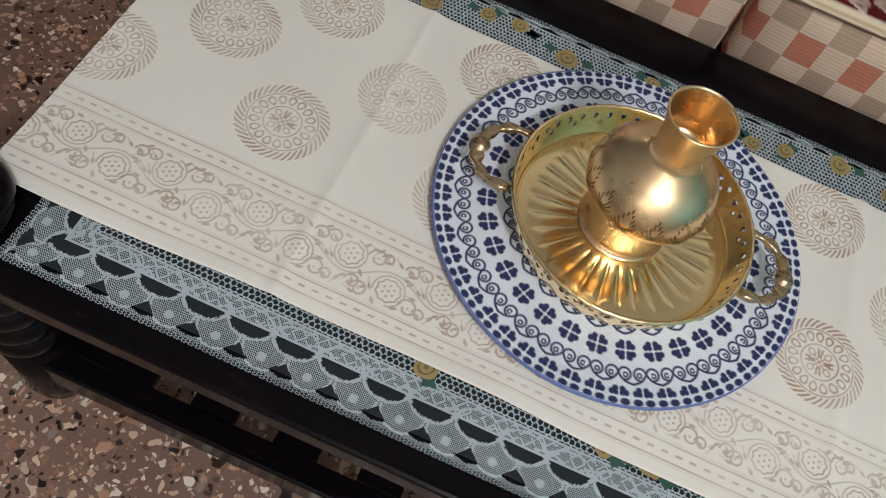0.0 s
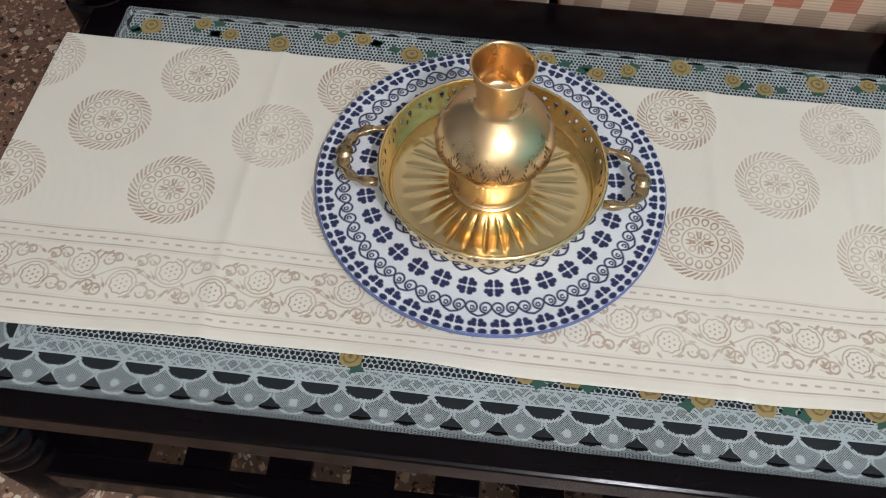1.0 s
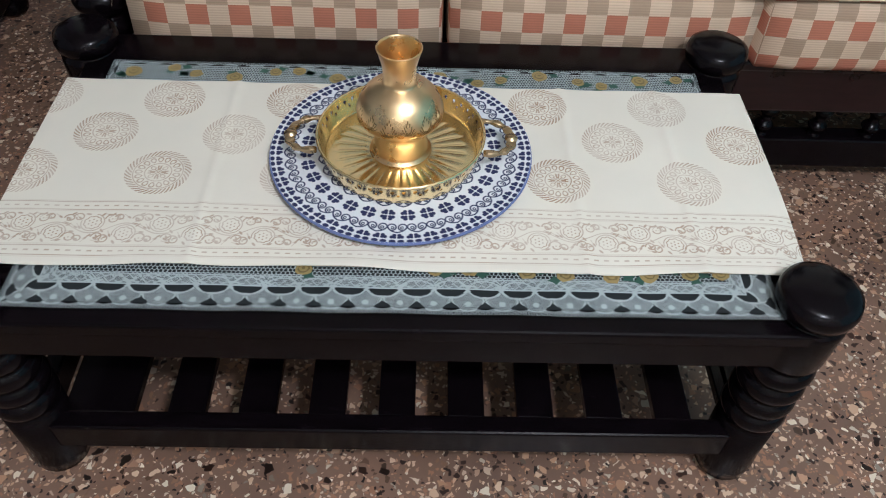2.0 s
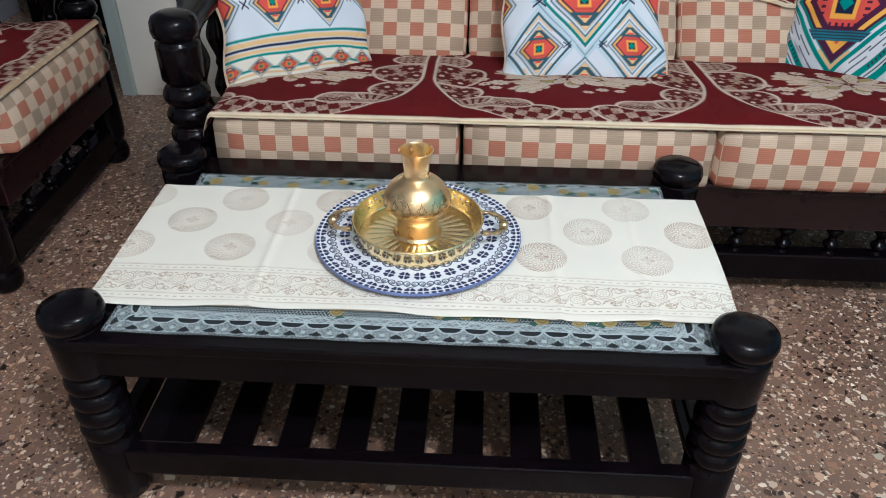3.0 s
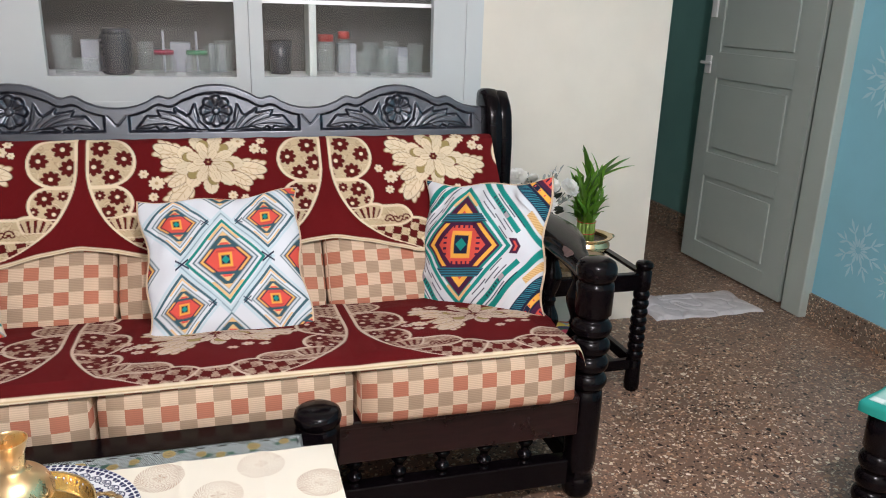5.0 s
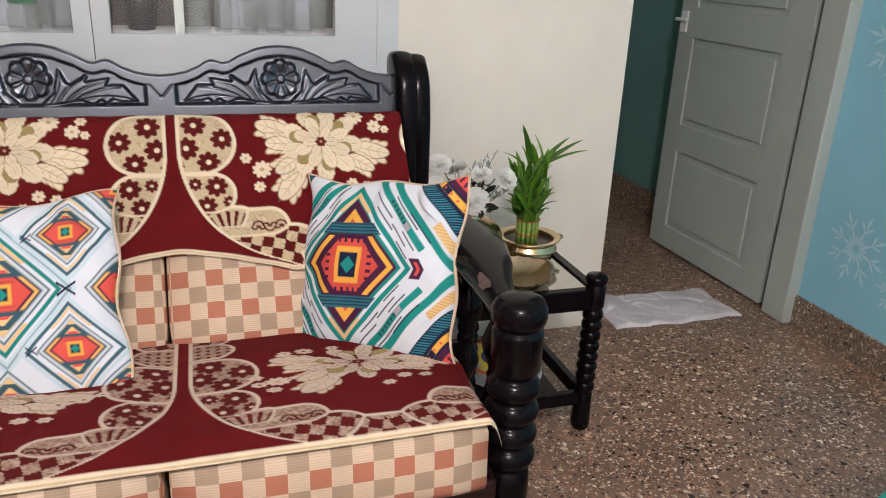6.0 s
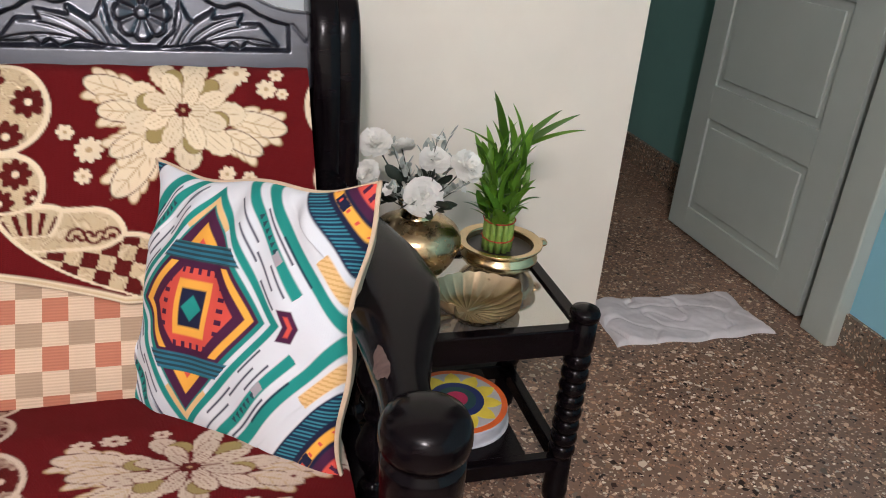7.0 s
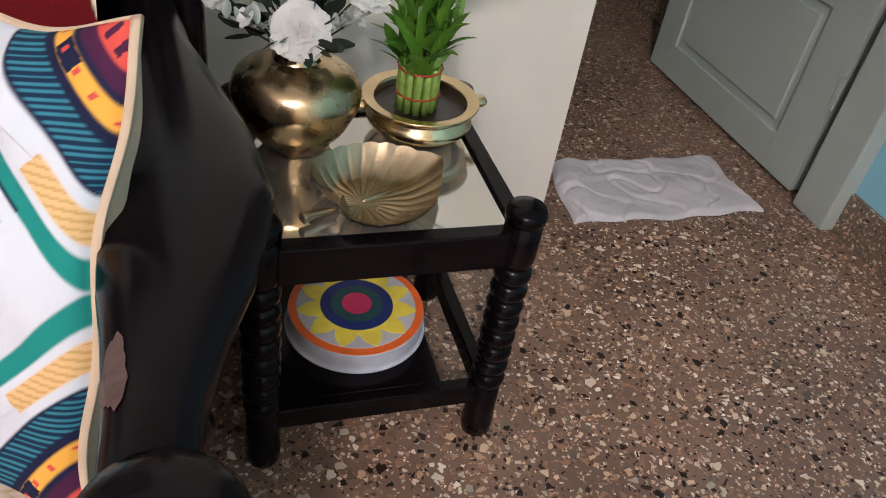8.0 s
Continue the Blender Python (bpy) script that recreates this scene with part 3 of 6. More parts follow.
def crest_top(s):
    return np.interp(np.abs(s), (0, 0.03, 0.06, 0.10, 0.13, 0.145, 0.16, 0.172, 0.186, 0.205, 0.235, 0.265, 0.295),
                     (1.046, 1.044, 1.038, 1.022, 1.006, 1.004, 1.009, 1.011, 1.006, 0.994, 0.982, 0.976, 0.974))


def crest_relief(s, z):
    """Depth of the carving: a six-lobed rose between two acanthus leaves on a sunk ground."""
    a = np.abs(s)
    ground = np.minimum(np.minimum(z - 0.905, crest_top(s) - 0.020 - z), 0.262 - a)
    h = -0.014 * np.clip(ground / 0.006, 0, 1)

    # acanthus: one toothed leaf swept out from the rose, with carved veins
    tips = ((0.020, 0.907), (0.052, 0.938), (0.064, 0.994), (0.080, 0.962), (0.088, 0.956), (0.128, 0.980), (0.124, 0.963), (0.177, 0.971), (0.170, 0.954), (0.208, 0.955),
            (0.243, 0.914), (0.200, 0.915), (0.182, 0.921), (0.170, 0.906), (0.156, 0.920), (0.140, 0.906), (0.110, 0.919), (0.084, 0.914), (0.060, 0.909))
    far, odd = np.full(a.shape, 1.0), np.zeros(a.shape, bool)
    for (ax, az), (bx, bz) in zip(tips, tips[1:] + tips[:1]):
        t = np.clip(((a - ax) * (bx - ax) + (z - az) * (bz - az)) / ((bx - ax) ** 2 + (bz - az) ** 2), 0, 1)
        far = np.minimum(far, np.hypot(a - ax - t * (bx - ax), z - az - t * (bz - az)))
        if bz != az:
            odd ^= ((az > z) != (bz > z)) & (a < ax + (z - az) * (bx - ax) / (bz - az))
    leaf = np.where(odd, np.clip(far / 0.0040, 0, 1) ** 0.6 * 0.0135, 0.0)
    for ax, az, bx, bz, bow in ((0.040, 0.914, 0.066, 0.984, -0.008), (0.060, 0.914, 0.122, 0.972, 0.008), (0.080, 0.918, 0.168, 0.964, 0.008), (0.100, 0.921, 0.202, 0.950, 0.007), (0.110, 0.920, 0.236, 0.917, 0.009)):
        L = math.hypot(bx - ax, bz - az)
        p, q = ((a - ax) * (bx - ax) + (z - az) * (bz - az)) / L ** 2, (-(a - ax) * (bz - az) + (z - az) * (bx - ax)) / L
        q = q - bow * 4 * p * (1 - p)
        leaf = leaf * (1 - 0.30 * np.exp(-(q / 0.0017) ** 2) * (p > 0) * (p < 1))
    h = np.maximum(h, np.where(odd, leaf - 0.013, -1))
    r, th = np.hypot(s, z - 0.968), np.arctan2(z - 0.968, s)
    lobe = 0.050 * (0.84 + 0.16 * np.abs(np.cos(4 * th)))
    disc = np.clip((0.057 - r) / 0.004, 0, 1)
    h = h * (1 - disc) + disc * np.minimum(-0.012, h)
    cup = 0.004 + 0.008 * np.clip((r - 0.012) / 0.026, 0, 1) - 0.006 * np.abs(np.sin(4 * th)) ** 10
    h = np.maximum(h, np.where(r < lobe, np.clip((lobe - r) / 0.005, 0, 1) * cup - 0.009, -1))
    h = np.maximum(h, np.where(r < 0.0115, 0.003 * np.clip((0.0115 - r) / 0.004, 0, 1), -1))
    # a chevron on the plain blocks between the fields
    chev = np.abs(-np.abs(0.2925 - a) * 1.2 + z - 0.925)
    h = np.where((a > 0.266), np.minimum(h, -0.003 * np.exp(-(chev / 0.0025) ** 2)), h)
    return h


MAROON, CREAM, TAN, OLIVE, DEEP = lin("611013"), lin("E6D5B6"), lin("B99C74"), lin("9C8A58"), lin("581614")


def throw_art(x, w, worn=0.0):
    """Colours of the woven throw: x along the sofa, w down from the top of one repeat, in metres; worn thins the pale thread."""
    line = 0.0042 - 0.0004 * worn
    pale = CREAM * (1 - worn) + lin("CDB9A6") * worn
    C = np.zeros(x.shape + (3,)) + MAROON
    u = (x + 0.03 + 0.345) % 0.69 - 0.345
    e = 0.345 - np.abs(u)
    curve = 0.011 + 1.9 * np.maximum(w - 0.10, 0) ** 2 + 30 * np.maximum(w - 0.25, 0) ** 3
    # the scalloped border that hangs like a drawn curtain
    lobes = ((0.055, -0.125, 0.045, 3), (0.058, -0.045, 0.048, 1), (0.066, 0.083, 0.079, 0), (0.082, 0.212, 0.056, 5), (0.138, 0.290, 0.048, 2), (0.208, 0.294, 0.046, 4),
             (0.260, 0.355, 0.066, 3), (0.345, 0.365, 0.050, 3))
    own = np.full(x.shape, 9)
    dist, second = np.full(x.shape, 1.0), np.full(x.shape, 1.0)
    for q, (ce, cw, r, kind) in enumerate(lobes):
        d = np.hypot(np.maximum(e - ce, 0), w - cw) - r
        nearer = d < dist
        second = np.where(nearer, dist, np.minimum(second, d))
        own = np.where(nearer, kind, own)
        dist = np.minimum(dist, d)
    band = np.maximum(dist, curve - e)
    inside = band < 0
    F = np.zeros_like(C) + (lin("C9B694") * (1 - worn) + lin("B29A86") * worn)
    mesh = 0.5 + 0.5 * np.sin(e * 260 + 2.2 * np.sin(w * 90)) * np.sin(w * 230 + 2.0 * np.sin(e * 110))
    share = 0.25 + 0.30 * worn
    F = F * (1 - share * mesh[..., None]) + share * mesh[..., None] * (TAN * (1 - worn) + MAROON * worn)
    # thin trailing stems and leaves in the ground of the border
    trail = np.abs(np.sin(e * 95 + 2.5 * np.sin(w * 61)) + 0.6 * np.sin(w * 120 + 3 * np.sin(e * 80)))
    lay(F, 0.55 * edge(trail - 0.10, 0.10), pale)
    lay(F, 0.35 * edge(np.abs(trail - 0.32) - 0.05, 0.06), DEEP)
    for ce, cw, r, kind in lobes:
        m = own == kind
        if kind == 0:
            for de, dw, br in ((-0.015, -0.045, 0.029), (-0.034, 0.014, 0.029), (0.047, -0.008, 0.027), (0.014, 0.048, 0.027), (-0.056, 0.058, 0.017)):
                bloom(F, e, w, ce + de, cw + dw, br * (1 + 0.12 * worn), 8, DEEP, pale)
        elif kind == 5:
            for de, dw, br in ((0.012, -0.020, 0.026), (-0.012, 0.026, 0.024), (0.038, 0.020, 0.015), (-0.035, -0.028, 0.016)):
                bloom(F, e, w, ce + de, cw + dw, br * (1 + 0.12 * worn), 8, DEEP, pale)
        elif kind == 1:
            dots = np.hypot((e % 0.02) - 0.01, (w % 0.02) - 0.01)
            lay(F, edge(dots - 0.005, 0.002) * m, DEEP)
        elif kind == 2:
            th = np.arctan2(w - cw - 0.05, e - ce + 0.02)
            lay(F, edge(np.abs((th * 4.0) % 1 - 0.5) * 0.05 - 0.011, 0.004) * m * (np.hypot(e - ce + 0.02, w - cw - 0.05) < 0.085), DEEP)
        elif kind == 3:
            ch = (np.floor((e + 0.3 * w) / 0.026) + np.floor((w - 0.3 * e) / 0.026)) % 2
            lay(F, ch * m, DEEP)
        elif kind == 4:
            for k in range(3):
                ck, top = ce - 0.028 + 0.026 * k, 1 if k % 2 else -1
                for dx, rad, sgn in ((0.0, 0.0120, 1), (-0.0085, 0.0065, -1), (0.0085, 0.0065, -1)):
                    rr = np.hypot(e - ck - dx, w - cw)
                    lay(F, edge(np.abs(rr - rad) - 0.0022, 0.0015) * ((w - cw) * top * sgn > 0), DEEP)
                for dx in (-0.0025, 0.0025):
                    lay(F, edge(np.hypot(e - ck - dx, w - cw) - 0.0030, 0.0015), DEEP)
    C = np.where(inside[..., None], F, C)
    lay(C, edge(np.abs(band + line) - line, 0.0025), pale)
    gap = second - dist
    gy, gx = np.gradient(gap)
    wy, wx = np.gradient(w)
    ey, ex = np.gradient(e)
    step = np.maximum(np.hypot(np.hypot(wy, wx), np.hypot(ey, ex)) / 1.41, 1e-5)
    slope = np.maximum(np.hypot(gy, gx) / step, 0.25)
    lay(C, edge(gap / slope - line * 0.75, 0.002) * inside, pale)
    # leaves, then the large flower, then small sprays
    fx, fy = u / (0.88 + 0.14 * worn), (w - 0.088) / (0.88 - 0.16 * worn)
    for a, dd, la, lb in ((0.20, 0.138, 0.056, 0.027), (0.55, 0.125, 0.040, 0.022), (2.22, 0.145, 0.060, 0.029), (2.55, 0.115, 0.040, 0.022), (3.48, 0.128, 0.055, 0.027), (3.15, 0.11, 0.040, 0.024)):
        cx, cy = dd * math.cos(a), dd * math.sin(a)
        for q in (-0.35, 0.15, 0.55):
            for sg in (-1, 1):
                oval(C, fx, fy, cx + q * la * math.cos(a) - sg * lb * 0.75 * math.sin(a), cy + q * la * math.sin(a) + sg * lb * 0.75 * math.cos(a), a + sg * 0.55, 0.019, 0.009, pale, rim=0.002, rim_col=TAN)
        oval(C, fx, fy, cx, cy, a, la, lb * 0.85, pale, rim=0.0018, rim_col=MAROON * 0.6)
        oval(C, fx, fy, cx, cy, a, la * 0.9, 0.0013, TAN)
        for q in (-0.5, 0.0, 0.5):
            for sg in (-1, 1):
                oval(C, fx, fy, cx + q * la * math.cos(a) + sg * 0.009 * -math.sin(a), cy + q * la * math.sin(a) + sg * 0.009 * math.cos(a), a + sg * 0.8, 0.010, 0.0009, TAN)
    for n, rad, la, lb, off in ((9, 0.076, 0.036, 0.0225, 0.1), (8, 0.048, 0.031, 0.0165, 0.4), (6, 0.027, 0.021, 0.0115, 0.0)):
        if n == 8:
            for k in range(6):
                a = k * math.pi / 3 + 0.3
                oval(C, fx, fy, 0.066 * math.cos(a), 0.066 * math.sin(a), a, 0.020, 0.017, OLIVE, rim=0.001, rim_col=DEEP)
        for k in range(n):
            a = off + k * 2 * math.pi / n
            grow = 1 + 0.16 * math.sin(5.3 * k + n)
            petal_shape(C, fx, fy, rad * math.cos(a), rad * math.sin(a), a + 0.10 * math.sin(3.1 * k), la * grow, lb * (1 - 0.22 * worn), pale * (0.93 + 0.07 * (k % 2)), TAN * 0.75 * (1 - worn) + MAROON * worn)
    bloom(C, fx, fy, 0, 0, 0.016, 6, DEEP, TAN)
    for cx, cy, r, n in ((-0.165, 0.075, 0.026, 9), (-0.205, 0.040, 0.016, 6), (-0.175, 0.125, 0.016, 7), (0.10, -0.075, 0.026, 9), (0.155, -0.045, 0.020, 7), (0.175, -0.075, 0.015, 6),
                         (0.185, -0.035, 0.012, 6), (0.075, 0.125, 0.016, 7), (0.115, 0.135, 0.014, 6), (0.04, 0.155, 0.014, 6)):
        bloom(C, fx, fy, cx, cy, r, n, pale, TAN)
    if worn:
        for cx, cy, r, n in ((-0.10, -0.105, 0.020, 8), (-0.14, -0.095, 0.016, 7), (-0.04, -0.115, 0.014, 6), (0.13, 0.065, 0.018, 7), (0.17, 0.050, 0.016, 7), (0.20, 0.030, 0.014, 6), (-0.20, 0.085, 0.017, 7)):
            bloom(C, fx, fy, cx, cy, r, n, pale, MAROON)
    return C


def cushion(name, x0, x1, y0, y1, z0, z1, parent, place=None, label="", puff=0.012):
    bm = bmesh.new()
    bmesh.ops.create_cube(bm, size=1.0)
    bmesh.ops.subdivide_edges(bm, edges=bm.edges[:], cuts=7, use_grid_fill=True)
    sx, sy, sz = (x1 - x0) / 2, (y1 - y0) / 2, (z1 - z0) / 2
    r = 0.022
    for v in bm.verts:
        d = Vector((v.co.x * 2 * sx, v.co.y * 2 * sy, v.co.z * 2 * sz))
        core = Vector((max(-sx + r, min(sx - r, d.x)), max(-sy + r, min(sy - r, d.y)), max(-sz + r, min(sz - r, d.z))))
        o = d - core
        if o.length > 1e-6:
            d = core + o.normalized() * r
        ux, uy, uz = d.x / sx, d.y / sy, d.z / sz
        d.z += puff * (1 - ux ** 4) * (1 - uy ** 4) * (1 if uz > 0 else 0) * abs(uz)
        d.y -= 0.6 * puff * (1 - ux ** 4) * (1 - uz ** 2) * (1 if uy < 0 else 0) * abs(uy)
        d += Vector(noise.noise_vector((d + Vector((x0 * 7, 0, 0))) * 9)) * 0.002
        v.co = d + Vector(((x0 + x1) / 2, (y0 + y1) / 2, (z0 + z1) / 2))
    bm.normal_update()
    ob = part(name, bm, CHECK, parent, label, True, place)
    box_uv(ob.data)
    return ob


def seat_set(name, n, place, turn, label, throw_label):
    """A carved wooden sofa or chair of n seats; its front faces -y, the floor is z = 0, the cushion fronts lie at y = 0."""
    half = 0.285 * n
    px = half + 0.060
    sofa = thing(name, place, label, "sofa" if n > 1 else "armchair", turn=turn)
    post = lathe_mesh("front_post", sofa_post_profile(), 40)
    for s in (-1, 1):
        link("front_post", post, BLACK_WOOD, sofa, place=pose(s * (px + 0.011), 0.085, 0))
    box("front_rail", -px + 0.03, px - 0.03, 0.030, 0.085, 0.222, 0.338, BROWN_WOOD, sofa, "dark red-brown polished rail", bevel=0.006)
    box("rail_moulding", -px + 0.04, px - 0.04, 0.020, 0.085, 0.322, 0.345, BROWN_WOOD, sofa, bevel=0.006)
    box("lower_rail", -px + 0.03, px - 0.03, 0.060, 0.105, 0.05, 0.128, BLACK_WOOD, sofa, bevel=0.006)
    spin = lathe_mesh("spindle", smooth_profile([(0, 0.128), (0.014, 0.128), (0.010, 0.137), (0.020, 0.153), (0.011, 0.166), (0.012, 0.178), (0.021, 0.194), (0.010, 0.210), (0.014, 0.222), (0, 0.222)], 4), 20)
    k = int(half / 0.1165)
    for i in range(-k, k + 1):
        link("spindle", spin, BLACK_WOOD, sofa, place=pose(i * 0.1165 - 0.058, 0.080, 0))
    for s in (-1, 1):
        box("side_rail", s * px - 0.02, s * px + 0.02, 0.05, 0.86, 0.235, 0.33, BLACK_WOOD, sofa, bevel=0.005)
        box("lower_side_rail", s * px - 0.016, s * px + 0.016, 0.05, 0.86, 0.06, 0.12, BLACK_WOOD, sofa, bevel=0.005)
        bal = lathe_mesh("arm_baluster", [(r, 0.328 + z * 1.63) for r, z in BALUSTER], 24)
        for y in (0.18, 0.36, 0.56, 0.74):
            link("arm_baluster", bal, BLACK_WOOD, sofa, place=pose(s * (px + 0.012), y, 0))
        # broad, bowed armrest
        t = np.linspace(0, 1, 49)
        yy = 0.085 + 0.78 * t
        cx = s * (px - 0.009 + np.interp(yy, (0.04, 0.12, 0.18, 0.25, 0.30, 0.40, 0.50, 0.60, 0.70, 0.87), (0.002, 0.011, 0.0155, 0.025, 0.0335, 0.044, 0.0355, 0.022, 0.0085, -0.005)))
        zz = 0.648 + 0.022 * np.sin(np.pi * t) + 0.02 * t
        wid = lambda q: (float(np.interp(0.085 + 0.78 * q, (0.04, 0.12, 0.18, 0.25, 0.30, 0.40, 0.50, 0.60, 0.70, 0.87), (0.031, 0.032, 0.0335, 0.047, 0.0605, 0.074, 0.0705, 0.058, 0.0465, 0.040))), 0.028)
        ones = np.ones_like(t)
        arm = link("armrest", sweep_mesh("armrest", np.stack([cx, yy, zz], 1), (np.stack([ones, 0 * t, 0 * t], 1), np.stack([0 * t, 0 * t, ones], 1)), wid, 0.85), BLACK_WOOD, sofa)
        if s > 0 and n > 1:
            bm = bmesh.new()
            rows = []
            for rad in (0.0, 0.35, 0.7, 1.0):
                row = []
                for a in np.linspace(0, 2 * math.pi, 40, endpoint=False):
                    x = px - 0.017 + rad * 0.0088 * math.sin(a) * (1 + 0.16 * math.sin(3 * a + 1) + 0.07 * math.sin(11 * a))
                    y = 0.205 + rad * 0.030 * math.cos(a) * (1 + 0.10 * math.sin(5 * a) + 0.05 * math.sin(13 * a))
                    k = (y - 0.085) / 0.78
                    rel = min(1.0, abs(x - float(np.interp(y, yy, cx))) / wid(k)[0])
                    up = 0.028 * (1 - rel ** (2 / 0.85)) ** (0.85 / 2)
                    row.append(bm.verts.new((x, y, float(np.interp(y, yy, zz)) + up + 0.0012)))
                rows.append(row)
            for r0, r1 in zip(rows, rows[1:]):
                for q in range(40):
                    bm.faces.new((r0[q], r1[q], r1[(q + 1) % 40], r0[(q + 1) % 40]))
            bmesh.ops.remove_doubles(bm, verts=bm.verts[:], dist=1e-5)
            bmesh.ops.recalc_face_normals(bm, faces=bm.faces[:])
            part("worn_patch", bm, BARE_WOOD, arm, "bare patch where the polish has worn off")
        # back upright: a double-reeded board that rolls over at the top
        q = np.linspace(0, 1, 40)
        py = np.interp(q, (0, 0.5, 0.78, 0.88, 0.95, 1.0), (0.905, 0.900, 0.905, 0.922, 0.955, 0.995))
        pz = np.interp(q, (0, 0.5, 0.78, 0.88, 0.95, 1.0), (0.0, 0.50, 0.86, 0.955, 0.992, 0.985))
        dy, dz = np.gradient(py), np.gradient(pz)
        ln = np.hypot(dy, dz)
        nor = np.stack([0 * q, -dz / ln, dy / ln], 1)
        for off, w, dep in ((-0.020, 0.031, 0.050), (0.019, 0.028, 0.043)):
            link("back_upright", sweep_mesh("back_upright", np.stack([0 * q + s * (px + 0.019) + s * off, py, pz], 1), (np.stack([q * 0 + 1, 0 * q, 0 * q], 1), nor), lambda _, w=w, dep=dep: (w, dep)), BLACK_WOOD, sofa)
    # carved crest
    crest_half = px - 0.021
    pitch = 0.59 if n > 1 else 10
    X, V = np.meshgrid(np.linspace(-crest_half, crest_half, int(2 * crest_half / 0.0028)), np.linspace(0, 1, 70))
    S = (X + 0.5 * pitch) % pitch - 0.5 * pitch
    S = np.clip(S, -0.2951, 0.2951)
    top = crest_top(S)
    Zc = 0.84 + V * (top - 0.84)
    Yc = 0.945 + 0.21 * (Zc - 0.965) - crest_relief(S, Zc)
    rows = [(X[-1], Yc[-1] + 0.004, top[-1] + 0.003), (X[-1], Yc[-1] + 0.028, top[-1] + 0.003), (X[-1], Yc[-1] + 0.034, top[-1] - 0.004), (X[-1], Yc[-1] + 0.034, top[-1] * 0 + 0.84)]
    X2 = np.vstack([X] + [r[0][None] for r in rows])
    Y2 = np.vstack([Yc] + [r[1][None] for r in rows])
    Z2 = np.vstack([Zc] + [r[2][None] for r in rows])
    sheet("carved_crest", X2, Y2, Z2, CREST_WOOD, sofa, "black carved crest with roses and acanthus leaves")
    box("back_board", -crest_half, crest_half, 0.955, 0.985, 0.30, 0.86, BLACK_WOOD, sofa, bevel=0.004)
    box("seat_board", -px + 0.03, px - 0.03, 0.055, 0.95, 0.30, 0.338, BROWN_WOOD, sofa, bevel=0.002)
    # cushions: seats fall a little towards the back, backs lean
    for i in range(n):
        x0 = -half + 0.57 * i
        cushion("seat_cushion", x0 + 0.002, x0 + 0.568, -0.004, 0.66, -0.148, 0.0, sofa, pose(0, 0, 0.492, -4.5, 0, 0), "checked seat cushion")
        cushion("back_cushion", x0 + 0.002, x0 + 0.568, 0.0, 0.13, 0.0, 0.56, sofa, pose(0, 0.462, 0.452, -36.9, 0, 0), "checked back cushion", 0.006)
    # throws
    step = 0.0027 if n > 1 else 0.006
    wide = 2 * half + 0.03
    U, V = grid(wide, 0.42, step)
    x = (U - 0.5) * wide
    e = 0.345 - np.abs((x + 0.03 + 0.345) % 0.69 - 0.345)
    hem = 0.350 + 0.055 * np.clip(e / 0.25, 0, 1) ** 1.5
    w = V * hem
    C = throw_art(x, w)
    lay(C, edge(np.abs(hem - w - 0.006) - 0.006, 0.003), CREAM * 0.95)
    lay(C, edge(np.abs(hem - w - 0.006) - 0.0012, 0.002), TAN)
    along = 0.572 - w
    lift = 0.012 + 0.004 * np.sin(x * 19 + w * 8) * np.sin(w * 21) + 0.002 * np.sin(x * 61)
    roll = np.clip((0.03 - w) / 0.03, 0, 1)
    lift = lift - 0.02 * roll ** 2
    Y = 0.462 + along * 0.600 - lift * 0.800
    Z = 0.452 + along * 0.800 + lift * 0.600
    back = sheet("back_throw", x, Y, Z, THROW, sofa, throw_label, C)
    U, V = grid(wide, 0.50, step)
    x = (U - 0.5) * wide
    w = V * 0.505
    C = throw_art(x, w - 0.125, 1.0)
    lay(C, edge(np.abs(0.505 - w - 0.006) - 0.006, 0.003), CREAM * 0.95)
    lay(C, edge(np.abs(0.505 - w - 0.006) - 0.0012, 0.002), TAN)
    yv = 0.492 - w
    fall = np.maximum(-yv, 0)
    seam = np.abs((x + half) % 0.57)
    seam = np.minimum(seam, 0.57 - seam)
    Y = np.where(yv > 0.008, yv, 0.008 - np.minimum(0.008 - yv, 0.018)) + 0.0
    Z = 0.505 - 0.0787 * np.maximum(yv, 0) + 0.010 * np.clip(seam / 0.06, 0, 1) * np.clip((0.48 - yv) / 0.1, 0, 1) * np.clip((yv + 0.01) / 0.06, 0, 1) - fall * 0.8 + 0.0025 * np.sin(x * 23 + yv * 17) * np.sin(yv * 14)
    tip = np.clip((np.abs(x) - half + 0.012) / 0.027, 0, 1)
    Z = Z - 0.05 * tip ** 2 * np.clip((0.25 - yv) / 0.2, 0.15, 1)
    sheet("seat_throw", x, Y, Z, THROW, sofa, throw_label, C)
    return sofa


seat_set("sofa", 3, (0, 0, 0), 0, "three-seat black carved wooden sofa with checked cushions and maroon throws", "maroon woven throw with large cream flowers")
seat_set("armchair", 1, (-1.375, 0.335, 0), 90, "black carved wooden armchair with checked cushions, beside the sofa", "maroon woven throw with cream flowers")

# ---- throw pillows ----
TEAL, SLATE, CORAL, AMBER, NAVY, PLUM, SAND, WHITE = lin("1F8A80"), lin("3E5F6A"), lin("D9564A"), lin("EFAF4A"), lin("20243E"), lin("4B2240"), lin("E3BC84"), lin("D8DCE1")


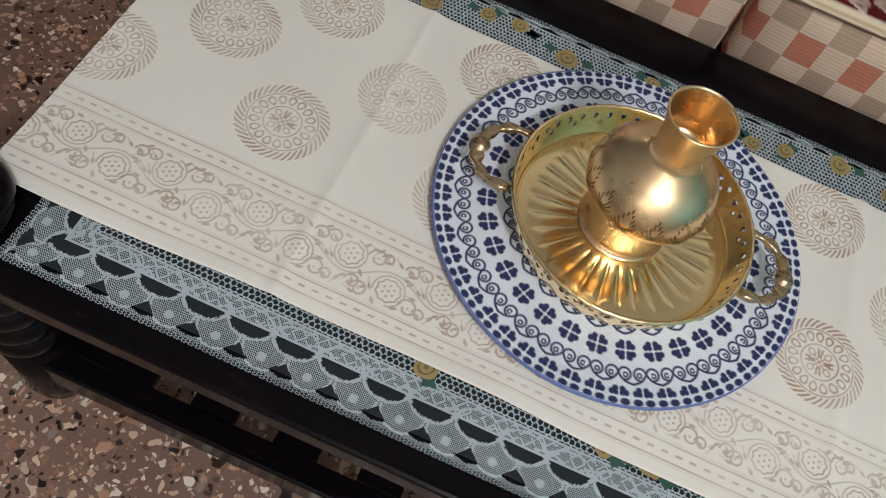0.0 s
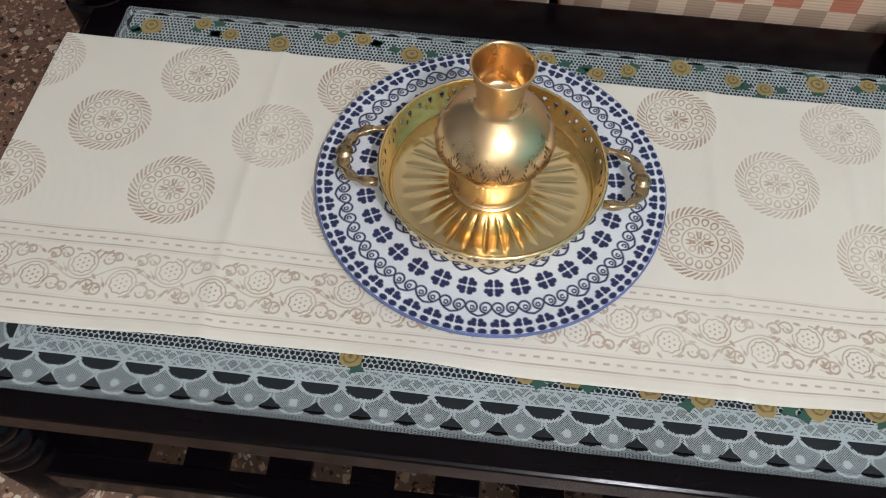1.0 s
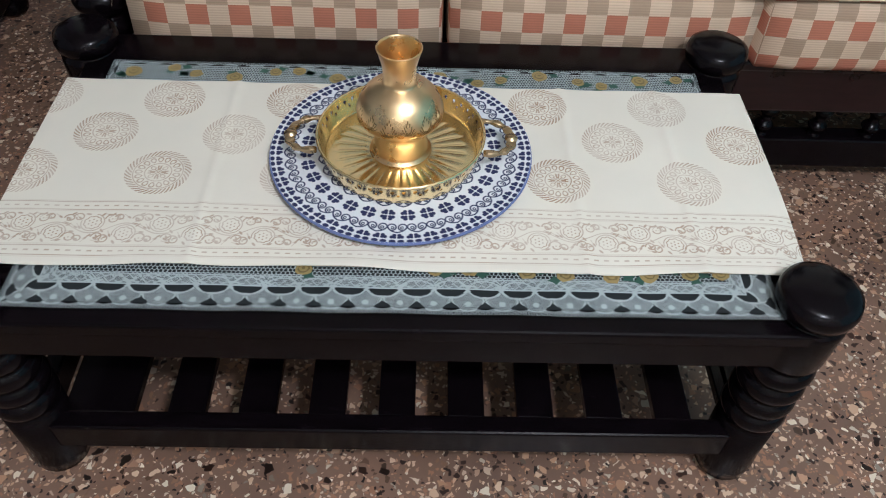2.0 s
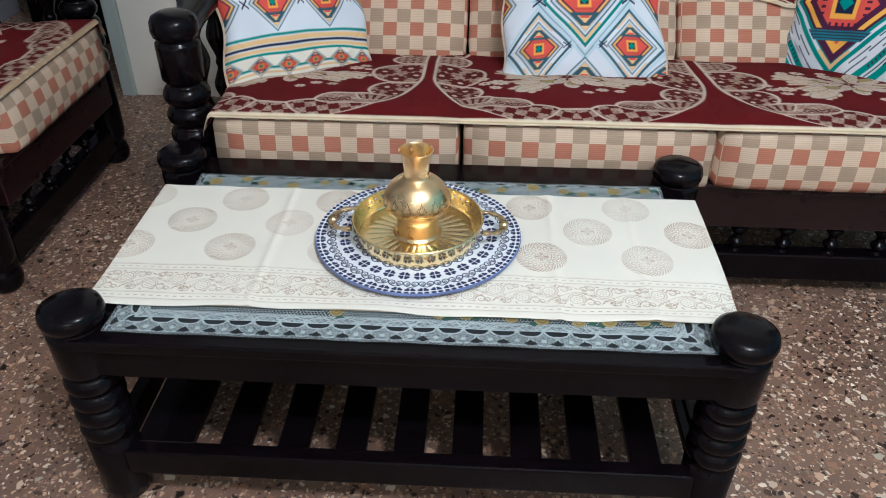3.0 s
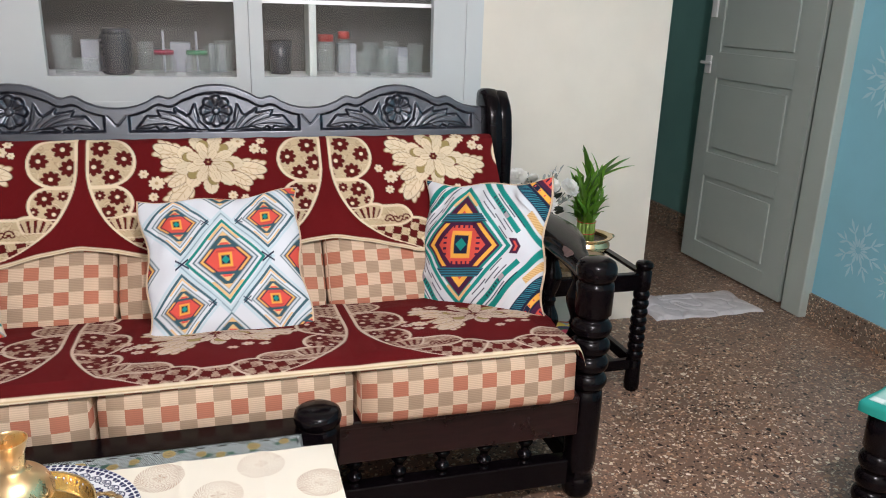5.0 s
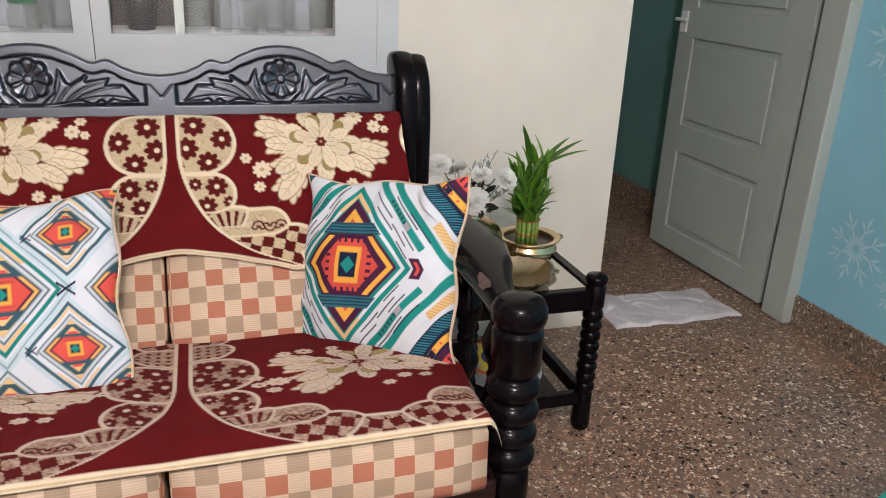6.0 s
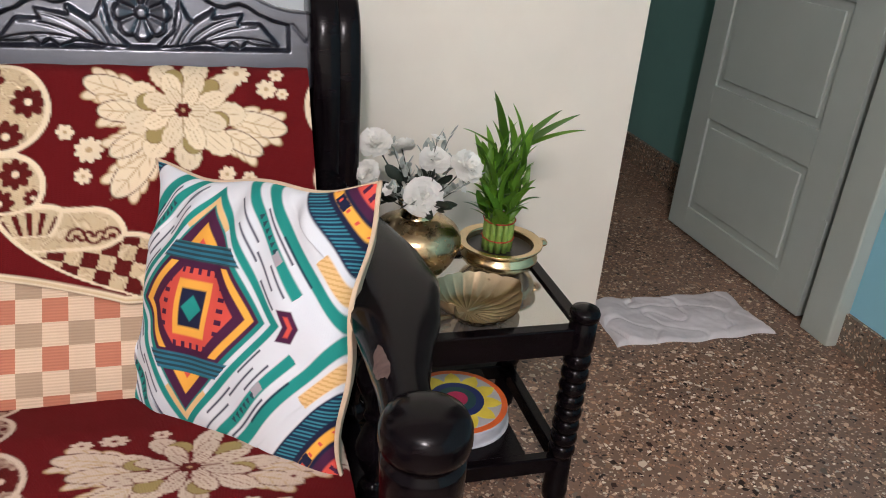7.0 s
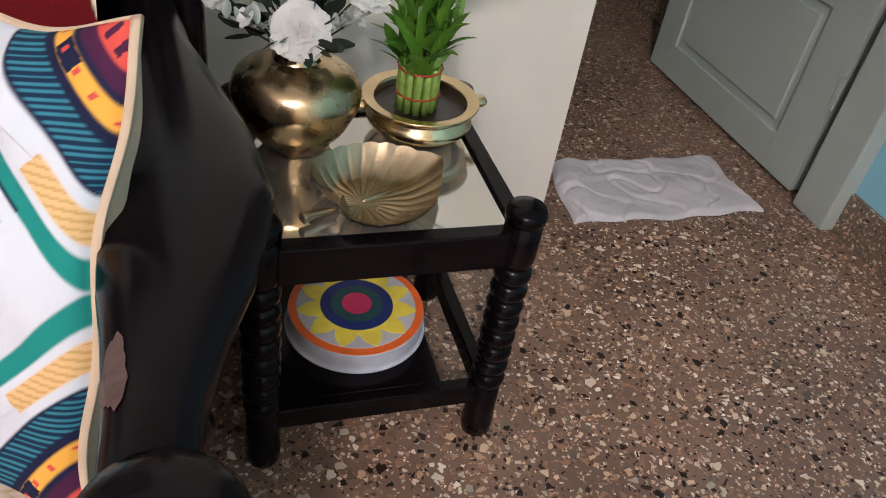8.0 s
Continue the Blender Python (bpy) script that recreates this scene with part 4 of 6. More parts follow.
def gem(C, a, b, ca, cb, ha, hb, aa=0.02):
    """A stepped diamond: slate ground, sand tips, a coral hexagon between amber chevrons, a small square eye."""
    da, db = np.abs(a - ca), np.abs(b - cb)
    D = da / ha + db / hb
    v = db / hb
    m = min(ha, hb)
    lay(C, edge((D - 1.0) * m, aa), SLATE)
    lay(C, edge((D - 0.94) * m, aa), WHITE * 0.92)
    lay(C, edge((D - 0.86) * m, aa), lin("8FA6AE"))
    lay(C, edge((D - 0.84) * m, aa) * (v > 0.56), SAND)
    lay(C, edge((D - 0.82) * m, aa) * (v < 0.70), SLATE * 0.85)
    lay(C, edge((D - 0.64) * m, aa) * (v > 0.43) * (v < 0.62), SAND)
    lay(C, edge((D - 0.60) * m, aa) * (v > 0.43) * (v < 0.50), CORAL)
    mid = edge((v - 0.335) * m, aa)
    lay(C, edge((D - 0.80) * m, aa) * mid, PLUM)
    lay(C, edge((np.abs(D - 0.72) - 0.045) * m, aa) * mid * (da / ha > 0.34), SAND * 0.4 + AMBER * 0.6)
    lay(C, edge((D - 0.60) * m, aa) * mid, CORAL)
    lay(C, edge((np.abs(v - 0.25) - 0.022) * m, aa) * (D < 0.52), CORAL * 0.7)
    sq = np.maximum(da / ha, v)
    lay(C, edge((sq - 0.20) * m, aa), AMBER)
    lay(C, edge((sq - 0.13) * m, aa), NAVY)
    lay(C, edge((D - 0.12) * m, aa), TEAL)


def art_stripes(a, b):
    C = np.zeros(a.shape + (3,)) + WHITE
    for s in (-1, 1):
        y = s * b
        lay(C, edge(np.abs(y - 0.86) - 0.28, 0.02), lin("E9E2D2"))
        for lo, hi, col in ((0.40, 0.435, TEAL), (0.45, 0.515, SAND), (0.525, 0.56, NAVY), (0.575, 0.62, SAND), (0.63, 0.665, TEAL), (0.80, 0.83, TEAL), (0.86, 0.885, SAND), (0.93, 0.955, NAVY)):
            lay(C, edge(np.abs(y - (lo + hi) / 2) - (hi - lo) / 2, 0.015), col)
        for k in range(-3, 4):
            gem(C, a, b, 0.36 * k + 0.12, s * 0.79, 0.15, 0.13)
    for k in (-0.34, 0.40, 1.14, -1.08):
        gem(C, a, b, k, 0.0, 0.32, 0.385)
    for k in (-0.71, 0.03, 0.77):
        lay(C, edge(np.abs(np.abs(a - k) - 0.8 * np.abs(b)) - 0.012, 0.012) * (np.abs(a - k) < 0.045), NAVY)
    return C


def art_lattice(a, b):
    """Large and small stepped diamonds, parted by broad pale bands with thin teal and slate lines."""
    C = np.zeros(a.shape + (3,)) + WHITE * 1.02
    pale, mist = lin("A6BEC8"), lin("C2D4DB")
    D = np.abs(a) / 0.50 + np.abs(b) / 0.58
    for lo, hi, col in ((0.95, 1.05, TEAL * 0.85), (1.10, 1.32, mist), (1.18, 1.23, pale * 0.7)):
        lay(C, edge((np.abs(D - (lo + hi) / 2) - (hi - lo) / 2) * 0.5, 0.014), col)
    for sx in (-1, 1):
        for sy in (-1, 1):
            E = np.abs(a - sx * 0.57) / 0.42 + np.abs(b - sy * 0.58) / 0.47
            lay(C, edge((np.abs(E - 0.93) - 0.05) * 0.42, 0.012), SLATE * 1.1)
            lay(C, edge((np.abs(E - 1.06) - 0.05) * 0.42, 0.012), mist)
            lay(C, edge((np.abs(E - 0.83) - 0.03) * 0.42, 0.012) * (np.abs(b - sy * 0.58) > 0.2), SAND)
    lay(C, edge((np.abs(D - 0.90) - 0.045) * 0.5, 0.014) * (np.abs(b) > 0.30), SAND)
    for cx, cy, ha, hb in ((0, 0, 0.43, 0.49), (-0.57, 0.58, 0.31, 0.34), (0.57, 0.58, 0.31, 0.34), (-0.57, -0.58, 0.31, 0.34), (0.57, -0.58, 0.31, 0.34),
                           (1.06, 0, 0.34, 0.42), (-1.14, 0, 0.3, 0.40), (0, 1.14, 0.38, 0.38), (0, -1.13, 0.40, 0.42), (1.0, 1.0, 0.30, 0.30), (-1.1, -1.05, 0.3, 0.3), (1.0, -1.0, 0.32, 0.32), (-1.1, 1.1, 0.3, 0.3)):
        gem(C, a, b, cx, cy, ha, hb)
    for kx, ky, r in ((-0.56, 0, 0.085), (0.56, 0, 0.085), (-0.22, 0.57, 0.05), (0.22, 0.57, 0.05), (-0.22, -0.57, 0.05), (0.22, -0.57, 0.05)):
        lay(C, edge(np.abs(np.abs(a - kx) - 1.3 * np.abs(b - ky)) - r * 0.22, 0.014) * (np.abs(a - kx) < r), NAVY)
    return C


def art_big(a, b):
    C = np.zeros(a.shape + (3,)) + WHITE
    ca = -0.22
    u = a - ca
    D = np.abs(u) / 0.74 + np.abs(b) / 0.86
    D = np.where(D > 1.1, 1.1 + (D - 1.1) * 0.84, D)
    # teal bands and short dark dashes run parallel to the large diamond
    run = np.abs(u) / 0.74 - np.abs(b) / 0.86
    side = np.sign(u) * np.sign(b)
    for lo, hi, col, r0, r1 in ((1.0, 1.10, TEAL, -9, 9), (1.36, 1.47, TEAL, -1.2, 1.0), (1.56, 1.68, TEAL, -9, 9), (1.73, 1.86, SAND, 0.8, 9), (0.93, 1.0, SAND, -9, -0.45), (1.36, 1.45, lin("A79FA6"), 0.30, 0.48)):
        lay(C, edge((np.abs(D - (lo + hi) / 2) - (hi - lo) / 2) * 0.56, 0.009) * (run > r0) * (run < r1), col)
    for d0, r0, r1 in ((1.17, -0.5, 0.1), (1.22, 0.0, 0.6), (1.27, -0.8, -0.1), (1.52, -0.4, 0.5), (1.57, 0.1, 0.9), (1.31, 0.3, 0.8), (1.13, 0.35, 0.8)):
        lay(C, edge((np.abs(D - d0) - 0.011) * 0.56, 0.010) * (run > r0 + 0.1 * side) * (run < r1 + 0.1 * side), NAVY)
    tooth = (np.abs((run * 9) % 1 - 0.5) < 0.3 * (1 - (D - 1.40) / 0.06)) * (np.abs(D - 1.425) < 0.035)
    lay(C, tooth.astype(float) * (np.abs(run) < 0.35), SLATE * 0.6)
    # corners
    lay(C, edge((1.92 - D) * 0.56, 0.009), NAVY)
    hatch = (np.sin((b + 0.2 * a) * 190) > 0.3) * (np.abs(D - 1.795) < 0.06) * (run > 0.8)
    lay(C, 0.45 * hatch.astype(float), AMBER * 0.55)
    rib = (np.sin(b * 230) > 0.25)
    lay(C, edge((np.abs(D - 2.02) - 0.08) * 0.56, 0.009), lin("1B3148"))
    lay(C, edge((np.abs(D - 2.02) - 0.08) * 0.56, 0.009) * rib, lin("39808F"))
    lay(C, edge((np.abs(D - 2.20) - 0.045) * 0.56, 0.009), AMBER)
    lay(C, edge((2.28 - D) * 0.56, 0.009), PLUM)
    lay(C, edge((2.36 - D) * 0.56, 0.009), CORAL)
    lay(C, ((np.sin(run * 46) > 0.35) * (np.abs(D - 2.43) < 0.05)).astype(float), PLUM)
    lay(C, edge((np.abs(D - 2.60) - 0.05) * 0.56, 0.009), AMBER)
    lay(C, edge((2.68 - D) * 0.56, 0.009), TEAL)
    lay(C, ((np.abs(np.abs(run) - 0.35) < 0.12) * (np.abs(D - 2.20) < 0.045)).astype(float), NAVY)
    lay(C, ((np.abs((run * 5) % 1 - 0.5) < 0.10) * (np.abs(D - 2.20) < 0.02)).astype(float), CORAL)
    # inside the large diamond
    lay(C, edge((D - 0.93) * 0.56, 0.009), TEAL * 0.9)
    lay(C, edge((D - 0.86) * 0.56, 0.009) * (np.abs(b) < 0.36), PLUM)
    lay(C, edge((D - 0.80) * 0.56, 0.009) * (np.abs(b) < 0.33), AMBER)
    lay(C, edge((D - 0.70) * 0.56, 0.009) * (np.abs(b) < 0.36), PLUM)
    lay(C, edge((D - 0.56) * 0.56, 0.009) * (np.abs(b) < 0.30), CORAL)
    comb = (np.sin(b * 75) > 0.3) * (np.abs(np.abs(u) - 0.285) < 0.035) * (np.abs(b) < 0.2)
    lay(C, comb.astype(float), PLUM)
    comb = (np.sin(u * 75) > 0.3) * (np.abs(np.abs(b) - 0.285) < 0.03) * (np.abs(u) < 0.2)
    lay(C, comb.astype(float), PLUM)
    band = np.abs(np.abs(b) - 0.42) - 0.065
    lay(C, edge(band, 0.015) * (D < 0.97), SLATE * 0.55)
    lay(C, edge(band, 0.015) * (D < 0.97) * (np.sin(b * 170) > 0.1), lin("2F7389"))
    top = (np.abs(b) > 0.49)
    lay(C, edge((D - 0.90) * 0.56, 0.009) * top, PLUM)
    lay(C, edge((D - 0.76) * 0.56, 0.009) * top, AMBER)
    lay(C, edge((D - 0.62) * 0.56, 0.009) * top, CORAL)
    lay(C, edge((np.abs(D - 0.96) - 0.035) * 0.56, 0.009) * (np.abs(b) > 0.62), SAND)
    sq = np.maximum(np.abs(u) / 0.165, np.abs(b) / 0.21)
    lay(C, edge((sq - 1.0) * 0.17, 0.012), AMBER)
    lay(C, edge((sq - 0.68) * 0.17, 0.012), NAVY)
    lay(C, edge((np.abs(u) / 0.09 + np.abs(b) / 0.10 - 1) * 0.08, 0.012), TEAL)
    # arrow at the point of the diamond
    v = a - (ca + 0.90)
    arrow = np.maximum(np.abs(v + 0.55 * np.abs(b)) - 0.06, np.abs(b) - 0.11)
    lay(C, edge(arrow, 0.012), PLUM)
    lay(C, edge(np.maximum(np.abs(v + 0.55 * np.abs(b)) - 0.018, np.abs(b) - 0.07), 0.012), CORAL)
    return C


def pillow(place, lean, yaw, roll, size, thick, art, label, seed, group, fine=240):
    ob = thing("throw_pillow", (0, 0, 0), label, "pillow", group)
    ob.matrix_basis = pose(*place) @ pose(0, 0, 0, 0, 0, yaw) @ pose(0, 0, 0, -lean, 0, 0) @ pose(0, 0, 0, 0, roll, 0)
    rng = np.random.RandomState(seed)
    ph = rng.uniform(0, 6.28, 8)

    def face(n, sign, plump):
        a, b = np.meshgrid(np.linspace(-1, 1, n), np.linspace(-1, 1, n))
        full = ((1 - a ** 2) * (1 - b ** 2))
        t = plump * np.maximum(full, 0) ** 0.42
        wr = 0.004 * np.sin(9 * a + 4 * b + ph[0]) * np.sin(5 * b - 3 * a + ph[1]) + 0.0025 * np.sin(17 * a * b + 11 * a + ph[2])
        wr = wr * np.clip(full * 3, 0, 1) * (1 + 1.5 * (np.abs(a) + np.abs(b) > 1.3))
        x = size * a * (1 - 0.080 * (1 - b ** 2)) + 0.006 * np.sin(7 * b + ph[3]) * np.abs(a) ** 3
        z = size * b * (1 - 0.080 * (1 - a ** 2)) + 0.006 * np.sin(6 * a + ph[4]) * np.abs(b) ** 3
        ear = (np.abs(a * b)) ** 10
        y = sign * (t + wr) + 0.012 * ear * np.sin(ph[5] + 2 * a + b)
        return a, b, x, y, z

    a, b, x, y, z = face(fine, -1, thick)
    sheet("front", x, y, z, PRINT, ob, C=art(a, b))
    a, b, x, y, z = face(60, 1, thick * 1.25)
    sheet("lining", x, y, z, BEIGE, ob, "plain beige lining")
    s = np.linspace(-1, 1, 60)
    rim = np.concatenate([np.stack([s, -np.ones(60)], 1), np.stack([np.ones(60), s], 1), np.stack([-s, np.ones(60)], 1), np.stack([-np.ones(60), -s], 1)])
    ra, rb = rim[:, 0], rim[:, 1]
    xs = size * ra * (1 - 0.080 * (1 - rb ** 2)) + 0.006 * np.sin(7 * rb + ph[3]) * np.abs(ra) ** 3
    zs = size * rb * (1 - 0.080 * (1 - ra ** 2)) + 0.006 * np.sin(6 * ra + ph[4]) * np.abs(rb) ** 3
    ys = 0.012 * np.abs(ra * rb) ** 10 * np.sin(ph[5] + 2 * ra + rb)
    k = np.linspace(0, 2 * np.pi, 7)
    cx, cz = np.cos(k) * 0.0045, np.sin(k) * 0.0055
    nx, nz = ra / np.hypot(ra, rb), rb / np.hypot(ra, rb)
    sheet("seam", xs[None] + np.outer(cx, nx), ys[None] + cz[:, None], zs[None] + np.outer(cx, nz), BEIGE, ob, "beige edge seam")
    return ob


GP = "pillows on the sofa"
pillow((-0.732, 0.371, 0.631), 28.4, 34, 4.3, 0.200, 0.060, art_stripes, "white pillow with striped bands and rows of orange diamonds", 3, GP)
pillow((0.006, 0.425, 0.622), 38, -1, -3.5, 0.213, 0.058, art_lattice, "white pillow with a lattice of orange and slate diamonds", 5, GP)
pillow((0.740, 0.447, 0.625), 24.5, -47, -9.6, 0.207, 0.066, art_big, "white pillow with teal bands and one large coral diamond", 8, GP, 320)
pillow((-1.76, 0.36, 0.66), 30, 60, 0, 0.19, 0.06, art_big, "bright patterned pillow on the armchair", 9, "", 100)

# ---- coffee table ----
TX0, TX1, TY0, TY1, TZ = -0.895, 0.183, -0.628, -0.087, 0.412
table = thing("coffee_table", (0, 0, 0), "low black wooden coffee table with turned posts and a slatted shelf", "coffee table")
tp = lathe_mesh("post", table_post_profile(), 40)
for x in (TX0, TX1):
    for y in (TY0, TY1):
        link("post", tp, BLACK_WOOD, table, place=pose(x, y, 0))
box("tabletop", TX0 + 0.005, TX1 + 0.005, TY0 - 0.047, TY1 + 0.047, TZ - 0.022, TZ, BLACK_WOOD, table, "dark tabletop edge", bevel=0.004)
for y in (TY0 - 0.02, TY1 + 0.02):
    box("apron", TX0 + 0.03, TX1 - 0.03, y - 0.014, y + 0.014, TZ - 0.085, TZ - 0.022, BLACK_WOOD, table, bevel=0.003)
    box("shelf_rail", TX0 + 0.03, TX1 - 0.03, y - 0.016, y + 0.016, 0.085, 0.142, BLACK_WOOD, table, bevel=0.004)
for x in (TX0, TX1):
    box("side_apron", x - 0.014, x + 0.014, TY0 + 0.03, TY1 - 0.03, TZ - 0.085, TZ - 0.022, BLACK_WOOD, table, bevel=0.003)
    box("shelf_end_rail", x - 0.014, x + 0.014, TY0 + 0.03, TY1 - 0.03, 0.09, 0.142, BLACK_WOOD, table, bevel=0.003)
for k in range(10):
    x = -0.749 - 0.056 + 0.1063 * k
    box("shelf_slat", x - (0.05 if k == 0 else 0.0), x + 0.056, TY0 - 0.004, TY1 + 0.004, 0.118, 0.136, BLACK_WOOD, table, bevel=0.002)

# ---- lace cloth: a real net, with its holes cut out ----
lace = thing("lace_tablecloth", (0, 0, 0), "grey-green lace tablecloth with ochre roses and a scalloped edge", "tablecloth")
LX0, LX1, LY0, LY1 = -0.842, 0.142, -0.650, -0.125


def net_holes(x, y, size=0.41):
    """True in the openings of a hexagonal net of 5.8 mm cells."""
    s = 0.0058
    best = np.full(x.shape, 9.0)
    for ox, oy in ((0, 0), (0.5, 0.866)):
        px = (x / s - ox + 0.5) % 1 - 0.5
        py = (y / s - oy + 0.866) % 1.732 - 0.866
        best = np.minimum(best, np.hypot(px, py))
    return best < size


def lace_holes(s, d):
    """Openings of the border: s along the edge, d in from the edge."""
    p = 0.043
    u = (s / p) % 1 - 0.5
    px = u * p
    pent = np.maximum(np.abs(px) * 0.9 + (d - 0.0135), np.abs(px) * 0.25 - (d - 0.0135)) < 0.0067
    flat_side = 0.0395
    moon = (d < flat_side) & (np.hypot(px / 0.0180, (d - flat_side) / 0.0115) < 1)
    q = ((s / p + 0.5) % 1 - 0.5) * p
    line = (np.abs(np.hypot(px / 0.0205, (d - 0.0400) / 0.0140) - 1) < 0.07) | (np.hypot(q, d - 0.0170) < 0.0042)
    line |= (np.abs(np.hypot(q, d - 0.0260) - 0.0200) < 0.0010) | (np.abs(d - 0.0405) < 0.0011) | (np.abs(d - 0.0575) < 0.0011)
    wave = 0.0060 * np.sin(s * 2 * np.pi / 0.024)
    line |= (d > 0.041) & (d < 0.057) & ((np.abs(d - 0.049 - wave) < 0.0011) | (np.abs(d - 0.049 + wave) < 0.0011))
    tulle = ((np.floor(s / 0.0011) + np.floor(d / 0.0011)) % 2 < 0.5)
    fray = (d < 0.0045) & ((np.floor(s / 0.0011) % 3) < 1)
    return pent | moon | (tulle & ~line) | fray


def lace_piece(name, x0, x1, y0, y1, step, edge_side):
    U, V = grid(x1 - x0, y1 - y0, step)
    x, y = x0 + U * (x1 - x0), y0 + V * (y1 - y0)
    xc, yc = (x[:-1, :-1] + x[1:, 1:]) / 2, (y[:-1, :-1] + y[1:, 1:]) / 2
    d = np.minimum(np.minimum(yc - LY0, LY1 - yc), np.minimum(xc - LX0, LX1 - xc))
    s = np.where(np.minimum(yc - LY0, LY1 - yc) <= np.minimum(xc - LX0, LX1 - xc), xc, yc)
    if edge_side:
        hole = np.where(d < 0.012, lace_holes(s, d), net_holes(xc * 1.3, yc, 0.33))
    else:
        hole = np.where(d < 0.0585, lace_holes(s, d), net_holes(xc, yc))
    z = TZ + 0.0035 + 0.0008 * np.sin(x * 40) * np.sin(y * 70)
    sheet(name, x, y, z, LACE, lace, keep=~hole, smooth=False)


lace_piece("front_border", LX0, LX1, LY0, -0.560, 0.0011, 0)
lace_piece("back_border", LX0, LX1, -0.215, LY1, 0.0012, 1)
U, V = grid(LX1 - LX0, 0.345, 0.02)
sheet("middle", LX0 + U * (LX1 - LX0), -0.560 + V * 0.345, TZ + 0.0035 + 0 * U, LACE, lace)


def lace_rose(x, y, r, seed):
    rng = random.Random(seed)
    rose = None
    for rad, n, h, mt in ((0.85, 12, 0.0, ROSE), (0.55, 9, 0.0006, ROSE_DARK), (0.42, 8, 0.0012, ROSE), (0.18, 7, 0.0018, ROSE_DARK)):
        bm = bmesh.new()
        bm.faces.new([bm.verts.new((x + r * rad * (0.85 + 0.3 * rng.random()) * math.cos(k * 2 * math.pi / n), y + r * rad * (0.85 + 0.3 * rng.random()) * math.sin(k * 2 * math.pi / n), TZ + 0.0052 + h)) for k in range(n)])
        made = part("rose" if rose is None else "rose_petal", bm, mt, rose or lace, "ochre rose worked in the lace" if rose is None else "")
        rose = rose or made
    for k in range(2):
        a = rng.uniform(0, 6.28)
        bm = bmesh.new()
        cx, cy = x + 1.6 * r * math.cos(a), y + 0.8 * r * math.sin(a)
        bm.faces.new([bm.verts.new((cx + 0.011 * math.cos(a + t) * (1 if i % 2 else 0.5), cy + 0.008 * math.sin(a + t) * (1 if i % 2 else 0.6), TZ + 0.005)) for i, t in enumerate(np.linspace(0, 2 * math.pi, 8, endpoint=False))])
        part("rose_leaf", bm, ROSE_LEAF, lace, "green leaf worked in the lace")


for k in range(17):
    lace_rose(-0.80 + 0.056 * k + 0.01 * math.sin(k * 2.1), -0.158 + 0.012 * math.sin(k * 1.7), 0.0125 if k % 3 else 0.016, k)
for k, x in enumerate((-0.47, -0.30, -0.255, -0.18, -0.13, -0.07, -0.02, 0.035, 0.075)):
    lace_rose(x, -0.581 + 0.004 * math.sin(k), 0.014, 40 + k)

box("lining", LX0 + 0.006, LX1 - 0.006, LY0 + 0.012, LY1 - 0.010, TZ + 0.0004, TZ + 0.0014, LACE_LINING, lace, "thin grey-green lining", bevel=0)

# ---- runner ----
RX0, RX1, RY0, RY1, RZ = -0.897, 0.200, -0.583, -0.190, 0.424
INK = lin("94663A")


